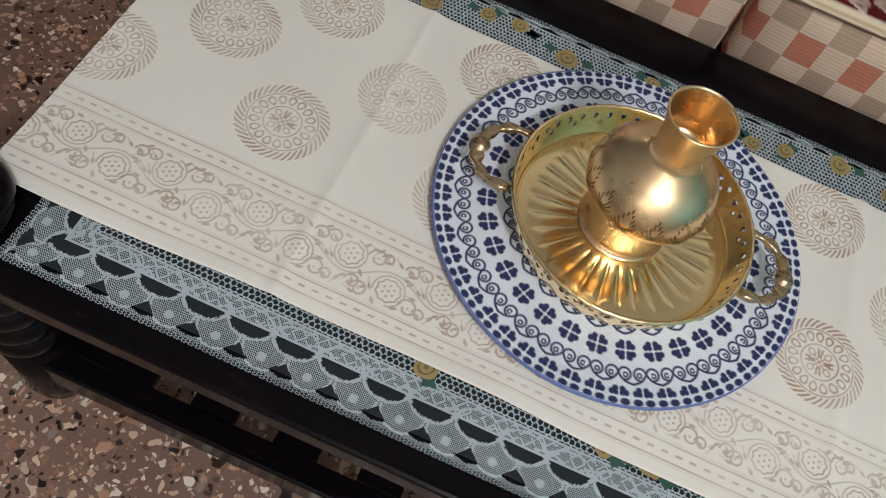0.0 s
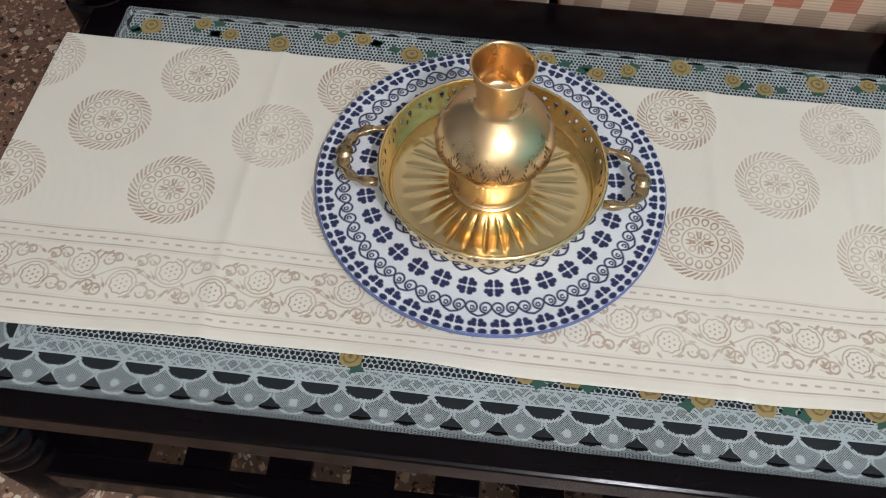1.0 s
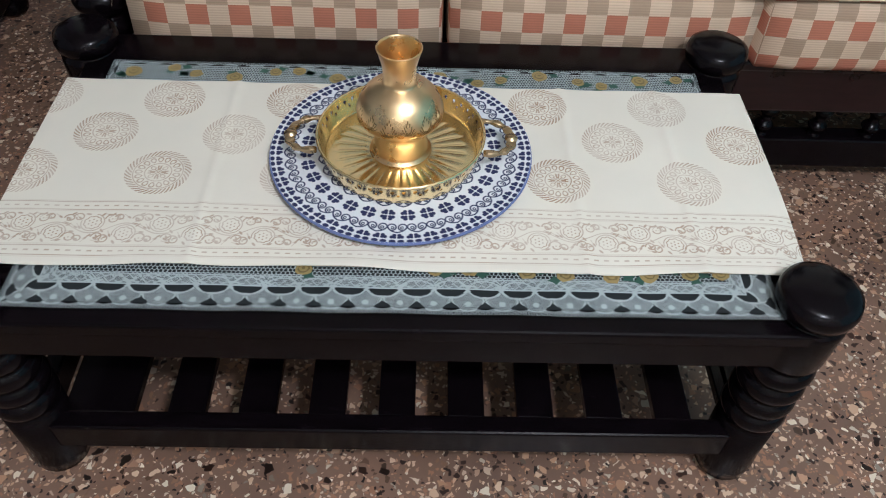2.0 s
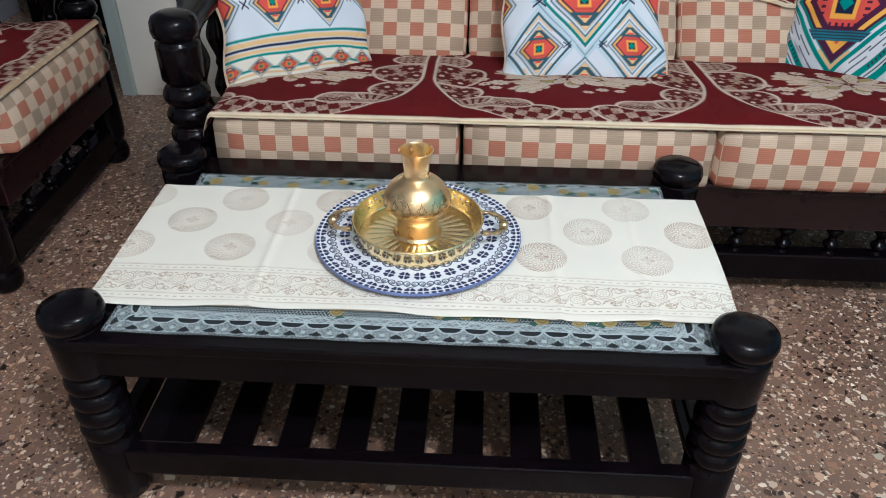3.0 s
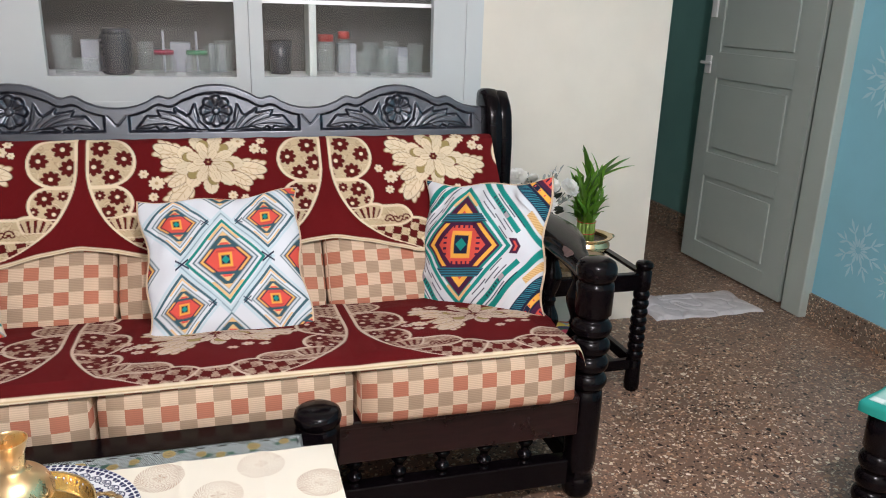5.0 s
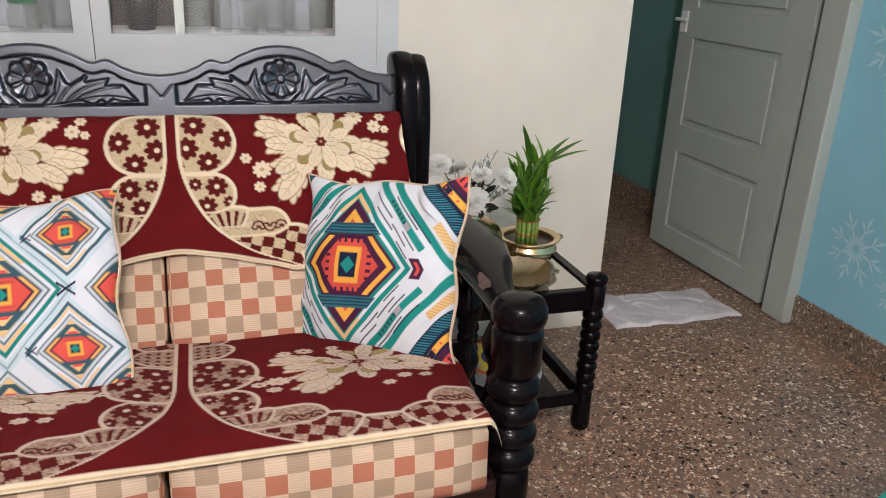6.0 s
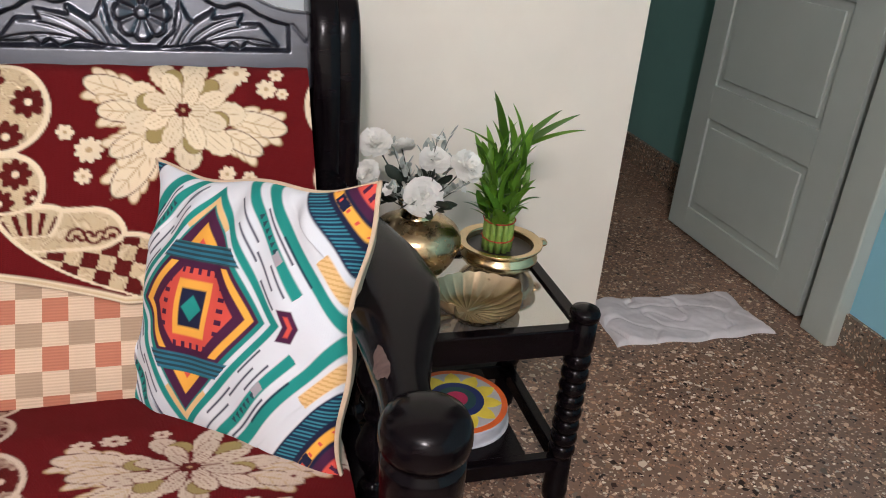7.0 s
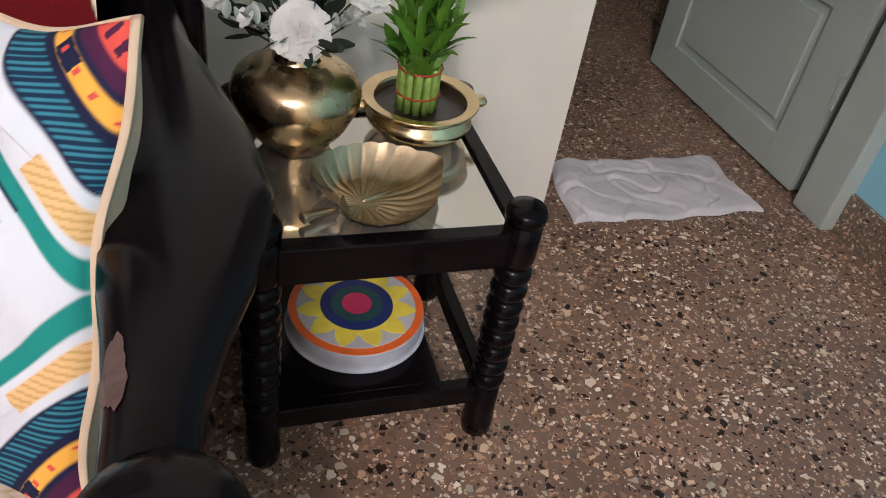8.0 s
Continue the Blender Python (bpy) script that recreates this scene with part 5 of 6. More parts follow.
def runner_art(x, y):
    C = np.zeros(x.shape + (3,)) + lin("E9E3D3")
    ink = np.zeros(x.shape)

    def put(m):
        np.maximum(ink, m, out=ink)

    aa = 0.0009
    for row, (y0, x0) in enumerate(((-0.238, -0.904), (-0.322, -0.796), (-0.411, -0.888))):
        for k in range(7):
            cx = x0 + 0.1912 * k
            sel = np.nonzero((np.abs(x - cx) < 0.052) & (np.abs(y - y0) < 0.052))
            if not len(sel[0]):
                continue
            px, py = x[sel] - cx, y[sel] - y0
            r, th = np.hypot(px, py), np.arctan2(py, px)
            m = np.zeros(r.shape)
            slant = th + (r - 0.036) * 26
            m = np.maximum(m, edge(np.abs((slant * 40 / (2 * np.pi)) % 1 - 0.5) * 0.0066 - 0.0017, aa) * (r > 0.0370) * (r < 0.0465))
            m = np.maximum(m, edge(np.abs(r - 0.0350) - 0.0007, aa))
            seg = (th * 17 / (2 * np.pi)) % 1 - 0.5
            el = np.hypot(seg * 2 * np.pi / 17 * r / (0.0033 + 0.20 * (r - 0.0275)), (r - 0.0272) / 0.0046) - 1
            m = np.maximum(m, edge(np.abs(el) * 0.0033 - 0.0008, aa) * (r < 0.034) * (r > 0.020))
            m = np.maximum(m, edge(np.abs(r - 0.0188) - 0.0007, aa))
            seg = (th * 4 / (2 * np.pi)) % 1 - 0.5
            el = np.hypot(seg * 2 * np.pi / 4 * r / 0.0030, (r - 0.0120) / 0.0036) - 1
            m = np.maximum(m, edge(np.abs(el) * 0.0030 - 0.0006, aa) * (r < 0.0172))
            m = np.maximum(m, edge(np.abs(seg) * 2 * np.pi / 4 * r - 0.0007, aa) * (r < 0.0085))
            seg = (th * 4 / (2 * np.pi) + 0.5) % 1 - 0.5
            m = np.maximum(m, edge((np.hypot(seg * 2 * np.pi / 4 * r / (0.05 + 0.22 * r), (r - 0.0095) / 0.0052) - 1) * 0.002, aa) * (np.abs(np.abs(seg * 2 * np.pi / 4 * r) - 0.16 * r) < 0.0013) * (r < 0.0165))
            m = m * (0.6 + 0.4 * ((7 * k + 3 * row) % 5) / 4)
            ink[sel] = np.maximum(ink[sel], m)
    v = y - RY0
    for c in (0.102, 0.021):
        for o in (-0.0075, 0.0075):
            put(0.75 * edge(np.abs(v - c - o) - 0.0007, aa))
            put(0.35 * edge(np.abs(v - c - o * 1.35) - 0.0004, aa))
        put(0.7 * edge(np.maximum(np.abs(v - c) - 0.0011, np.abs((x / 0.0135) % 1 - 0.5) * 0.0135 - 0.0032), aa))
    # vine with rosettes, curls and buds
    p = 0.092
    s = (x / p) % 1
    vine = 0.0605 + 0.009 * np.sin(2 * np.pi * s)
    put(0.7 * edge(np.abs(v - vine) - 0.0007, aa) * (v > 0.03) * (v < 0.092))
    for su, sv, r in ((0.25, 0.0510, 0.0112), (0.75, 0.0705, 0.0112)):
        px, py = (((s - su + 0.5) % 1) - 0.5) * p, v - sv
        rr, th = np.hypot(px, py), np.arctan2(py, px)
        put(0.9 * edge(np.abs(rr - r - 0.0006 * np.cos(9 * th)) - 0.0007, aa))
        put(0.75 * edge(np.abs(rr - r * 1.36) - 0.0007, aa) * (np.sin(th * (1 if su < 0.5 else -1) + 0.6) > -0.75) * (v > 0.031) * (v < 0.0915))
        put(0.9 * edge(np.hypot((((th * 6 / (2 * np.pi)) % 1) - 0.5) * rr * 1.05, rr - r * 0.50) - 0.0011, aa))
        put(0.9 * edge(rr - 0.0012, aa))
    for su, sv, r in ((0.02, 0.0770, 0.0075), (0.49, 0.0430, 0.0075), (0.53, 0.0800, 0.0062), (0.97, 0.0410, 0.0066), (0.12, 0.0800, 0.0050), (0.61, 0.0410, 0.0050), (0.40, 0.0780, 0.0060), (0.88, 0.0450, 0.0060)):
        px, py = (((s - su + 0.5) % 1) - 0.5) * p, v - sv
        rr, th = np.hypot(px, py), np.arctan2(py, px)
        r = r * 1.28
        curl = r * (0.45 + 0.55 * ((th + np.pi) / (2 * np.pi)))
        put(0.8 * edge(np.abs(rr - curl) - 0.0010, aa) * (v > 0.031) * (v < 0.0915))
        put(0.6 * edge(rr - 0.0012, aa))
    for su, sv, a in ((0.10, 0.083, 0.6), (0.38, 0.078, -0.5), (0.42, 0.066, 0.8), (0.60, 0.040, -0.6), (0.88, 0.044, 0.5), (0.92, 0.056, -0.9), (0.36, 0.037, 0.3), (0.65, 0.086, -0.2), (0.87, 0.085, 0.9), (0.14, 0.036, -0.9)):
        px, py = (((s - su + 0.5) % 1) - 0.5) * p, v - sv
        q1, q2 = math.cos(a) * px + math.sin(a) * py, -math.sin(a) * px + math.cos(a) * py
        put(0.75 * edge((np.hypot(q1 / 0.0038, q2 / 0.0016) - 1) * 0.0016, aa))
    # small buds and leaflets that fill the ground between the scrolls
    rb_ = random.Random(21)
    for k in range(26):
        su, sv, a = (k * 0.382) % 1, 0.036 + 0.051 * rb_.random(), rb_.uniform(-1.2, 1.2)
        if min(math.hypot(((su - cu + 0.5) % 1 - 0.5) * p, sv - cv) for cu, cv in ((0.25, 0.0510), (0.75, 0.0705))) < 0.0165:
            continue
        px, py = (((s - su + 0.5) % 1) - 0.5) * p, v - sv
        q1, q2 = math.cos(a) * px + math.sin(a) * py, -math.sin(a) * px + math.cos(a) * py
        put(0.8 * edge((np.hypot(q1 / 0.0034, q2 / 0.0015) - 1) * 0.0015, aa))
        put(0.6 * edge(np.maximum(np.abs(q2) - 0.0005, np.abs(q1 + 0.005) - 0.004), aa))
    blot = 0.78 + 0.22 * np.sin(x * 61 + 3 * np.sin(y * 47)) * np.sin(y * 83 + 2 * np.sin(x * 37))
    lay(C, ink * 0.84 * blot, INK)
    return C


runner = thing("table_runner", (0, 0, 0), "cream cotton runner block-printed with tan medallions and a floral border", "table runner")
x, y = np.meshgrid(np.linspace(RX0, RX1, 1240), np.concatenate([np.linspace(RY0, RY0 + 0.112, 130), np.linspace(RY0 + 0.1130, RY1, 250)]))
C = runner_art(x, y)
fold = sum(0.0022 * np.exp(-((x - c) / 0.008) ** 2) for c in (-0.62, -0.10, 0.055))
wave = 0.0012 * np.sin(x * 13 + 1) * np.sin(y * 17) + 0.0006 * np.sin(x * 47 + y * 31)
edge_y = np.clip(1 - (y - RY0) / 0.03, 0, 1)
edge_x = np.clip((x - RX1 + 0.05) / 0.05, 0, 1) * np.clip(1 - (y - RY0) / 0.28, 0, 1)
z = RZ + fold + wave + edge_y * 0.0025 * np.sin(x * 26) - 0.020 * edge_x ** 2
yy = y + 0.003 * np.sin(x * 9) * edge_y
drop = np.zeros_like(z)
drop[0], drop[-1], drop[:, 0], drop[:, -1] = 1, 1, 1, 1
sheet("printed_cloth", x, yy, z - 0.0025 * drop, PRINT, runner, C=C)
box("folded_layer", RX0 + 0.004, RX1 - 0.07, RY0 + 0.006, RY1 - 0.004, TZ + 0.0055, RZ - 0.0038, BEIGE, runner, "plain underside of the runner", bevel=0.001)

# ---- embroidered round mat ----
MX, MY, MZ, MR = -0.351, -0.362, 0.431, 0.190
mat_ob = thing("round_placemat", (MX, MY, MZ), "white round placemat embroidered in navy scrolls and clovers", "placemat")


def mat_art(R, A):
    """Embroidery in rings: edge blocks with half clovers, heart scrolls, clovers, and heart scrolls again."""
    C = np.zeros(R.shape + (3,)) + lin("E6E9EC")
    blue = lin("182152")
    aa = 0.0012
    ink = np.zeros(R.shape)

    def put(m):
        np.maximum(ink, m, out=ink)

    def clover(px, py, r, upper):
        d = np.full(R.shape, 1.0)
        for qx in (-1, 1):
            for qy in ((-1,) if upper else (-1, 1)):
                for turn, dist, rad in ((0.30, 1.0, 0.40), (-0.30, 1.0, 0.40), (0.0, 0.55, 0.34)):
                    ang = math.pi / 4 + turn
                    d = np.minimum(d, np.hypot(px - qx * r * dist * math.cos(ang), py - qy * r * dist * math.sin(ang)) - rad * r)
        return np.maximum(d, 0.0006 - np.minimum(np.abs(px), np.abs(py)))

    n = 50
    u = (A * n / (2 * np.pi)) % 1 - 0.5
    px = u * 2 * np.pi / n * 0.185
    half = np.abs(px) - 0.0056
    put(edge(np.hypot(half / 1.0, (R - 0.1868) * 1.35) - 0.0046, aa))
    put(edge(clover(px, R - 0.1822, 0.0078, True), aa))
    for r0, n2 in ((0.1610, 38), (0.1125, 27)):
        u = (A * n2 / (2 * np.pi)) % 1 - 0.5
        hw = math.pi / n2 * r0
        px, py = np.abs(u) * 2 * hw, R - r0
        # one side of the heart, from its outer point to the shoulder
        ax, ay, bx, by = 0.0, 0.0088, hw * 0.97, -0.0005
        t = np.clip(((px - ax) * (bx - ax) + (py - ay) * (by - ay)) / ((bx - ax) ** 2 + (by - ay) ** 2), 0, 1)
        bow = 0.0016 * np.sin(np.pi * t)
        put(edge(np.hypot(px - ax - t * (bx - ax) - bow * 0.5, py - ay - t * (by - ay) - bow) - 0.0012, aa))
        qx, qy = px - hw * 0.55, py + 0.0010
        rr, th = np.hypot(qx, qy), np.arctan2(qy, qx)
        put(edge(np.abs(rr - hw * 0.43) - 0.0011, aa) * ((qy < 0.0008) | (qx < 0)))
        put(edge(np.abs(np.hypot(qx + 0.0008, qy - 0.0010) - 0.0020) - 0.0009, aa) * (qx < 0.0014))
    n3 = 32
    u = (A * n3 / (2 * np.pi)) % 1 - 0.5
    put(edge(clover(u * 2 * np.pi / n3 * 0.1375, R - 0.1375, 0.0078, False), aa))
    lay(C, ink * 0.97, blue)
    return C


nr, na = 150, 900
Rr, Aa = np.meshgrid(np.concatenate([[0.0], np.linspace(0.085, MR, nr)]), np.linspace(0, 2 * np.pi, na + 1), indexing="ij")
Zm = 0.0055 + 0.0018 * np.clip((Rr - 0.165) / 0.025, 0, 1) + 0.0007 * np.sin(5 * Aa) * (Rr / MR) ** 2
Cm = mat_art(Rr, Aa)
sheet("embroidered_face", Rr * np.cos(Aa), Rr * np.sin(Aa), Zm, CREWEL, mat_ob, C=Cm)
lathe("padded_rim", [(MR - 0.001, 0.0070), (MR + 0.0014, 0.006), (MR + 0.0018, 0.0035), (MR, 0.0008), (0.0, 0.0008)], flat("blue_edging", lin("6A76A2"), 0.9), mat_ob, "whipped blue edge", seg=96)

# ---- brass tray ----
tray = thing("brass_tray", (MX, MY - 0.008, MZ + 0.0075), "round polished brass tray with pierced rim and two cast handles", "tray")


def flute(R, A, Z):
    band = np.clip((R - 0.046) / 0.008, 0, 1) * np.clip((0.096 - R) / 0.006, 0, 1)
    return R, Z + 0.0011 * band * (np.abs(np.cos(15 * A)) ** 0.5 - 0.5)


floor_prof = [(r, 0.004 + 0.0015 * math.sin((r - 0.02) * 30)) for r in np.linspace(0.0, 0.108, 50)]
lathe("tray_floor", floor_prof, BRASS, tray, "fluted brass floor", 240, wave=flute)
# wall with small pierced holes
na, nh = 432, 15
A, Vv = np.meshgrid(np.linspace(0, 2 * np.pi, na + 1), np.linspace(0, 1, nh))
Rw = 0.108 + 0.010 * Vv ** 0.7
Zw = 0.003 + 0.033 * Vv + 0.0012 * np.abs(np.sin(24 * A)) * Vv
ac, vc = (A[:-1, :-1] + A[1:, 1:]) / 2, (Vv[:-1, :-1] + Vv[1:, 1:]) / 2
uu = (ac * 48 / (2 * np.pi)) % 1 - 0.5
hole = (np.hypot(uu * 3.4, (vc - 0.70) * 5.0) < 0.5) | (np.hypot((((ac * 24 / (2 * np.pi)) + 0.5) % 1 - 0.5) * 6.4, (vc - 0.48) * 6.0) < 0.45)
for nm, off in (("pierced_wall", 0.0), ("pierced_wall", 0.0016)):
    sheet(nm, (Rw + off) * np.cos(A), (Rw + off) * np.sin(A), Zw, BRASS, tray, keep=~hole)
k = np.linspace(0, 2 * np.pi, 9)
A, K = np.meshgrid(np.linspace(0, 2 * np.pi, 145), k)
Rb = 0.1188 + 0.0022 * np.cos(K)
sheet("rim_bead", Rb * np.cos(A), Rb * np.sin(A), 0.0365 + 0.0022 * np.sin(K) + 0.0010 * np.abs(np.sin(24 * A)), BRASS, tray)
lathe("foot", [(0.100, 0.0), (0.109, 0.0005), (0.110, 0.004), (0.106, 0.005)], BRASS, tray, seg=80)
for s in (-1, 1):
    t = np.linspace(0, 1, 40)
    th = np.pi * (t - 0.5)
    hx = s * (0.117 + 0.042 * np.cos(th) ** 0.7)
    hy = 0.036 * np.sin(th)
    hz = 0.030 - 0.004 * np.cos(th)
    P = np.stack([hx, hy, hz], 1)
    T = np.gradient(P, axis=0)
    T /= np.linalg.norm(T, axis=1)[:, None]
    up = np.tile([0, 0, 1.0], (40, 1))
    side = np.cross(T, up)
    sec = lambda q: (0.0042 + 0.0040 * math.exp(-((q - 0.5) / 0.16) ** 2) + 0.0012 * math.sin(q * 38), 0.0035 + 0.0010 * math.sin(q * 31))
    h = link("handle", sweep_mesh("handle", P, (side, up), sec), OLD_BRASS, tray, "cast brass handle with a worked scroll")
    lathe("boss", smooth_profile([(0, 0.006), (0.005, 0.005), (0.0085, 0.002), (0.009, 0.0), (0, -0.003)], 3), OLD_BRASS, h, seg=14, place=pose(s * 0.158, 0, 0.029))

# ---- brass flask on the tray ----
lota = thing("brass_flask", (MX - 0.001, MY - 0.006, MZ + 0.0125), "polished brass flask with a flared neck and engraved belly", "flask")
lathe("pedestal", smooth_profile([(0.0, 0.0), (0.0415, 0.0), (0.0425, 0.003), (0.0395, 0.008), (0.0380, 0.022), (0.0385, 0.036), (0.0415, 0.047), (0.0460, 0.055)], 5), FLASK, lota, seg=64)
lathe("belly", smooth_profile([(0.0440, 0.053), (0.0535, 0.059), (0.0590, 0.066), (0.0605, 0.072), (0.0595, 0.083), (0.0530, 0.099), (0.0420, 0.112), (0.0290, 0.121), (0.0235, 0.124)], 6), FLASK, lota, seg=72)
lathe("neck", smooth_profile([(0.0270, 0.121), (0.0235, 0.126), (0.0225, 0.136), (0.0240, 0.154), (0.0285, 0.172), (0.0305, 0.178), (0.0308, 0.180), (0.0285, 0.1795), (0.0262, 0.170), (0.0215, 0.150), (0.0200, 0.135), (0.0, 0.130)], 5), FLASK, lota, "flared brass neck", seg=56)
# engraved leaves round the belly, as thin raised lines
bm = bmesh.new()


def belly_r(h):
    return float(np.interp(h, (0.059, 0.066, 0.072, 0.083, 0.099, 0.112), (0.0530, 0.0590, 0.0605, 0.0595, 0.0530, 0.0420)))


for kk in range(14):
    a0 = kk * 2 * math.pi / 14
    for j in range(-5, 6):
        w0, w1 = a0 + j * 0.016, a0 + j * 0.046
        h0, h1 = 0.071 + 0.004 * (kk % 2), 0.073 + 0.024 * (1 - abs(j) / 6)
        vs = []
        for aa_, hh in ((w0 - 0.007, h0), (w0 + 0.007, h0), (w1 + 0.013, h1), (w1 - 0.013, h1)):
            r = belly_r(hh) + 0.0012
            vs.append(bm.verts.new((r * math.cos(aa_), r * math.sin(aa_), hh)))
        bm.faces.new(vs)
part("engraving", bm, ENGRAVED, lota, "engraved leaf band")
lota.scale = (1, 1, 0.94)

# ---- side table ----
SX0, SX1, SY0, SY1, SZ = 1.025, 1.392, 0.615, 0.965, 0.442
side_table = thing("side_table", (0, 0, 0), "black wooden side table with turned legs and a smoked glass top", "side table")
legp = [(0.0, 0.0), (0.020, 0.0), (0.026, 0.008), (0.028, 0.03), (0.026, 0.06), (0.025, 0.12)] + beads(0.125, 0.385, 8, 0.021, 0.029) + \
       [(0.026, 0.39), (0.028, 0.40), (0.028, 0.455), (0.024, 0.459), (0.024, 0.463), (0.030, 0.467), (0.031, 0.478), (0.027, 0.486), (0.012, 0.489), (0.0, 0.489)]
leg_me = lathe_mesh("leg", legp, 32)
for xx in (SX0, SX1):
    for yv in (SY0, SY1):
        link("leg", leg_me, BLACK_WOOD, side_table, place=pose(xx, yv, 0))
for yv in (SY0, SY1):
    box("top_rail", SX0 + 0.015, SX1 - 0.015, yv - 0.014, yv + 0.014, SZ - 0.055, SZ + 0.006, BLACK_WOOD, side_table, bevel=0.003)
    box("low_rail", SX0 + 0.015, SX1 - 0.015, yv - 0.012, yv + 0.012, 0.085, 0.125, BLACK_WOOD, side_table, bevel=0.003)
for xx in (SX0, SX1):
    box("side_top_rail", xx - 0.014, xx + 0.014, SY0 + 0.015, SY1 - 0.015, SZ - 0.055, SZ + 0.006, BLACK_WOOD, side_table, bevel=0.003)
    box("side_low_rail", xx - 0.012, xx + 0.012, SY0 + 0.015, SY1 - 0.015, 0.085, 0.125, BLACK_WOOD, side_table, bevel=0.003)
box("glass_top", SX0 + 0.015, SX1 - 0.015, SY0 + 0.015, SY1 - 0.015, SZ - 0.006, SZ, TABLE_GLASS, side_table, "smoked reflective glass top", bevel=0.001)
box("bottom_shelf", SX0 + 0.013, SX1 - 0.075, SY0 - 0.004, SY1 + 0.004, 0.106, 0.123, BLACK_WOOD, side_table, bevel=0.002)

# ---- painted round box on the shelf ----
drum = thing("painted_round_box", (1.202, 0.785, 0.1240), "round wooden box painted with a yellow star and coloured rings", "round box")
lathe("body", smooth_profile([(0.0, 0.0), (0.114, 0.0), (0.118, 0.004), (0.118, 0.033), (0.116, 0.037)], 3), flat("grey_white_paint", lin("B9B9C0"), 0.6), drum, "grey-white painted side", seg=64)


def disc_at(name, outline, z, mat, parent, label=""):
    bm = bmesh.new()
    top = [bm.verts.new((px, py, z)) for px, py in outline]
    low = [bm.verts.new((px, py, z - 0.0015)) for px, py in outline]
    bm.faces.new(top)
    for i in range(len(top)):
        j = (i + 1) % len(top)
        bm.faces.new((low[i], low[j], top[j], top[i]))
    return part(name, bm, mat, parent, label)


circ = lambda r, n=72: [(r * math.cos(2 * math.pi * k / n), r * math.sin(2 * math.pi * k / n)) for k in range(n)]
disc_at("orange_ring", circ(0.117), 0.0382, flat("orange_paint", lin("F06A28"), 0.5), drum)
disc_at("grey_ring", circ(0.103), 0.0394, flat("pale_grey_paint", lin("BDB9BE"), 0.5), drum)
star = []
for k in range(66):
    a = 2 * math.pi * k / 66
    ph = (k % 6) / 6
    star.append(((0.070 + 0.034 * (1 - abs(2 * ph - 1)) ** 0.7) * math.cos(a), (0.070 + 0.034 * (1 - abs(2 * ph - 1)) ** 0.7) * math.sin(a)))
disc_at("yellow_star", star, 0.0406, flat("yellow_paint", lin("F2D64B"), 0.5), drum)
disc_at("navy_ring", circ(0.063), 0.0418, flat("navy_paint", lin("1B2A66"), 0.5), drum)
disc_at("green_ring", circ(0.045), 0.0430, flat("deep_green_paint", lin("1F4A49"), 0.5), drum)
disc_at("crimson_centre", circ(0.026), 0.0442, flat("crimson_paint", lin("C22E58"), 0.5), drum)

# ---- brass vase with white flowers ----
VX, VY = 1.104, 0.868
vase = thing("brass_vase", (VX, VY, SZ + 0.001), "round dull brass vase on the side table", "vase")
lathe("body", smooth_profile([(0.0, 0.0), (0.038, 0.0), (0.048, 0.006), (0.076, 0.040), (0.094, 0.078), (0.096, 0.098), (0.085, 0.122), (0.054, 0.140), (0.036, 0.146)], 6), OLD_BRASS, vase, seg=64)
lathe("neck", smooth_profile([(0.037, 0.145), (0.034, 0.152), (0.034, 0.164), (0.040, 0.170), (0.041, 0.173), (0.037, 0.172), (0.031, 0.160), (0.0, 0.150)], 5), POT_BRASS, vase, "bright brass neck", seg=48)

rng = random.Random(12)


def petal_mesh(name, length, width, cup, n=5):
    u, v = np.meshgrid(np.linspace(-1, 1, 5), np.linspace(0, 1, n))
    w = width * np.sin(np.pi * np.clip(v * 0.86 + 0.08, 0, 1)) ** 0.8
    return sheet_mesh(name, u * w, v * length, cup * (v ** 2) + 0.25 * w * u ** 2)


def bloom_bm(r, layers, rr):
    """A full-headed flower from cupped petals."""
    bm = bmesh.new()
    for lay_k, (n, tilt, size) in enumerate(layers):
        for k in range(n):
            a = 2 * math.pi * (k + 0.5 * lay_k) / n + rr.uniform(-0.15, 0.15)
            m = Matrix.Rotation(a, 4, "Z") @ Matrix.Rotation(tilt + rr.uniform(-0.15, 0.15), 4, "X")
            rows = []
            for i in range(4):
                t = i / 3
                w = size * 0.46 * math.sin(math.pi * (0.12 + 0.78 * t)) ** 0.8
                rows.append([bm.verts.new(m @ Vector((w * s, t * size, 0.22 * size * t * t + 0.15 * w * abs(s) + rr.uniform(-0.02, 0.02) * size))) for s in (-1, 0, 1)])
            for i in range(3):
                for j in range(2):
                    bm.faces.new((rows[i][j], rows[i][j + 1], rows[i + 1][j + 1], rows[i + 1][j]))
    return bm


def mesh_of(name, bm, mat, smooth=True):
    me = bpy.data.meshes.new(name)
    bm.to_mesh(me)
    bm.free()
    me.materials.append(mat)
    me.polygons.foreach_set("use_smooth", np.full(len(me.polygons), smooth))
    return me


bouquet = thing("flower_bouquet", (VX, VY, SZ + 0.165), "white artificial flowers with grey leaves in the brass vase", "flowers")


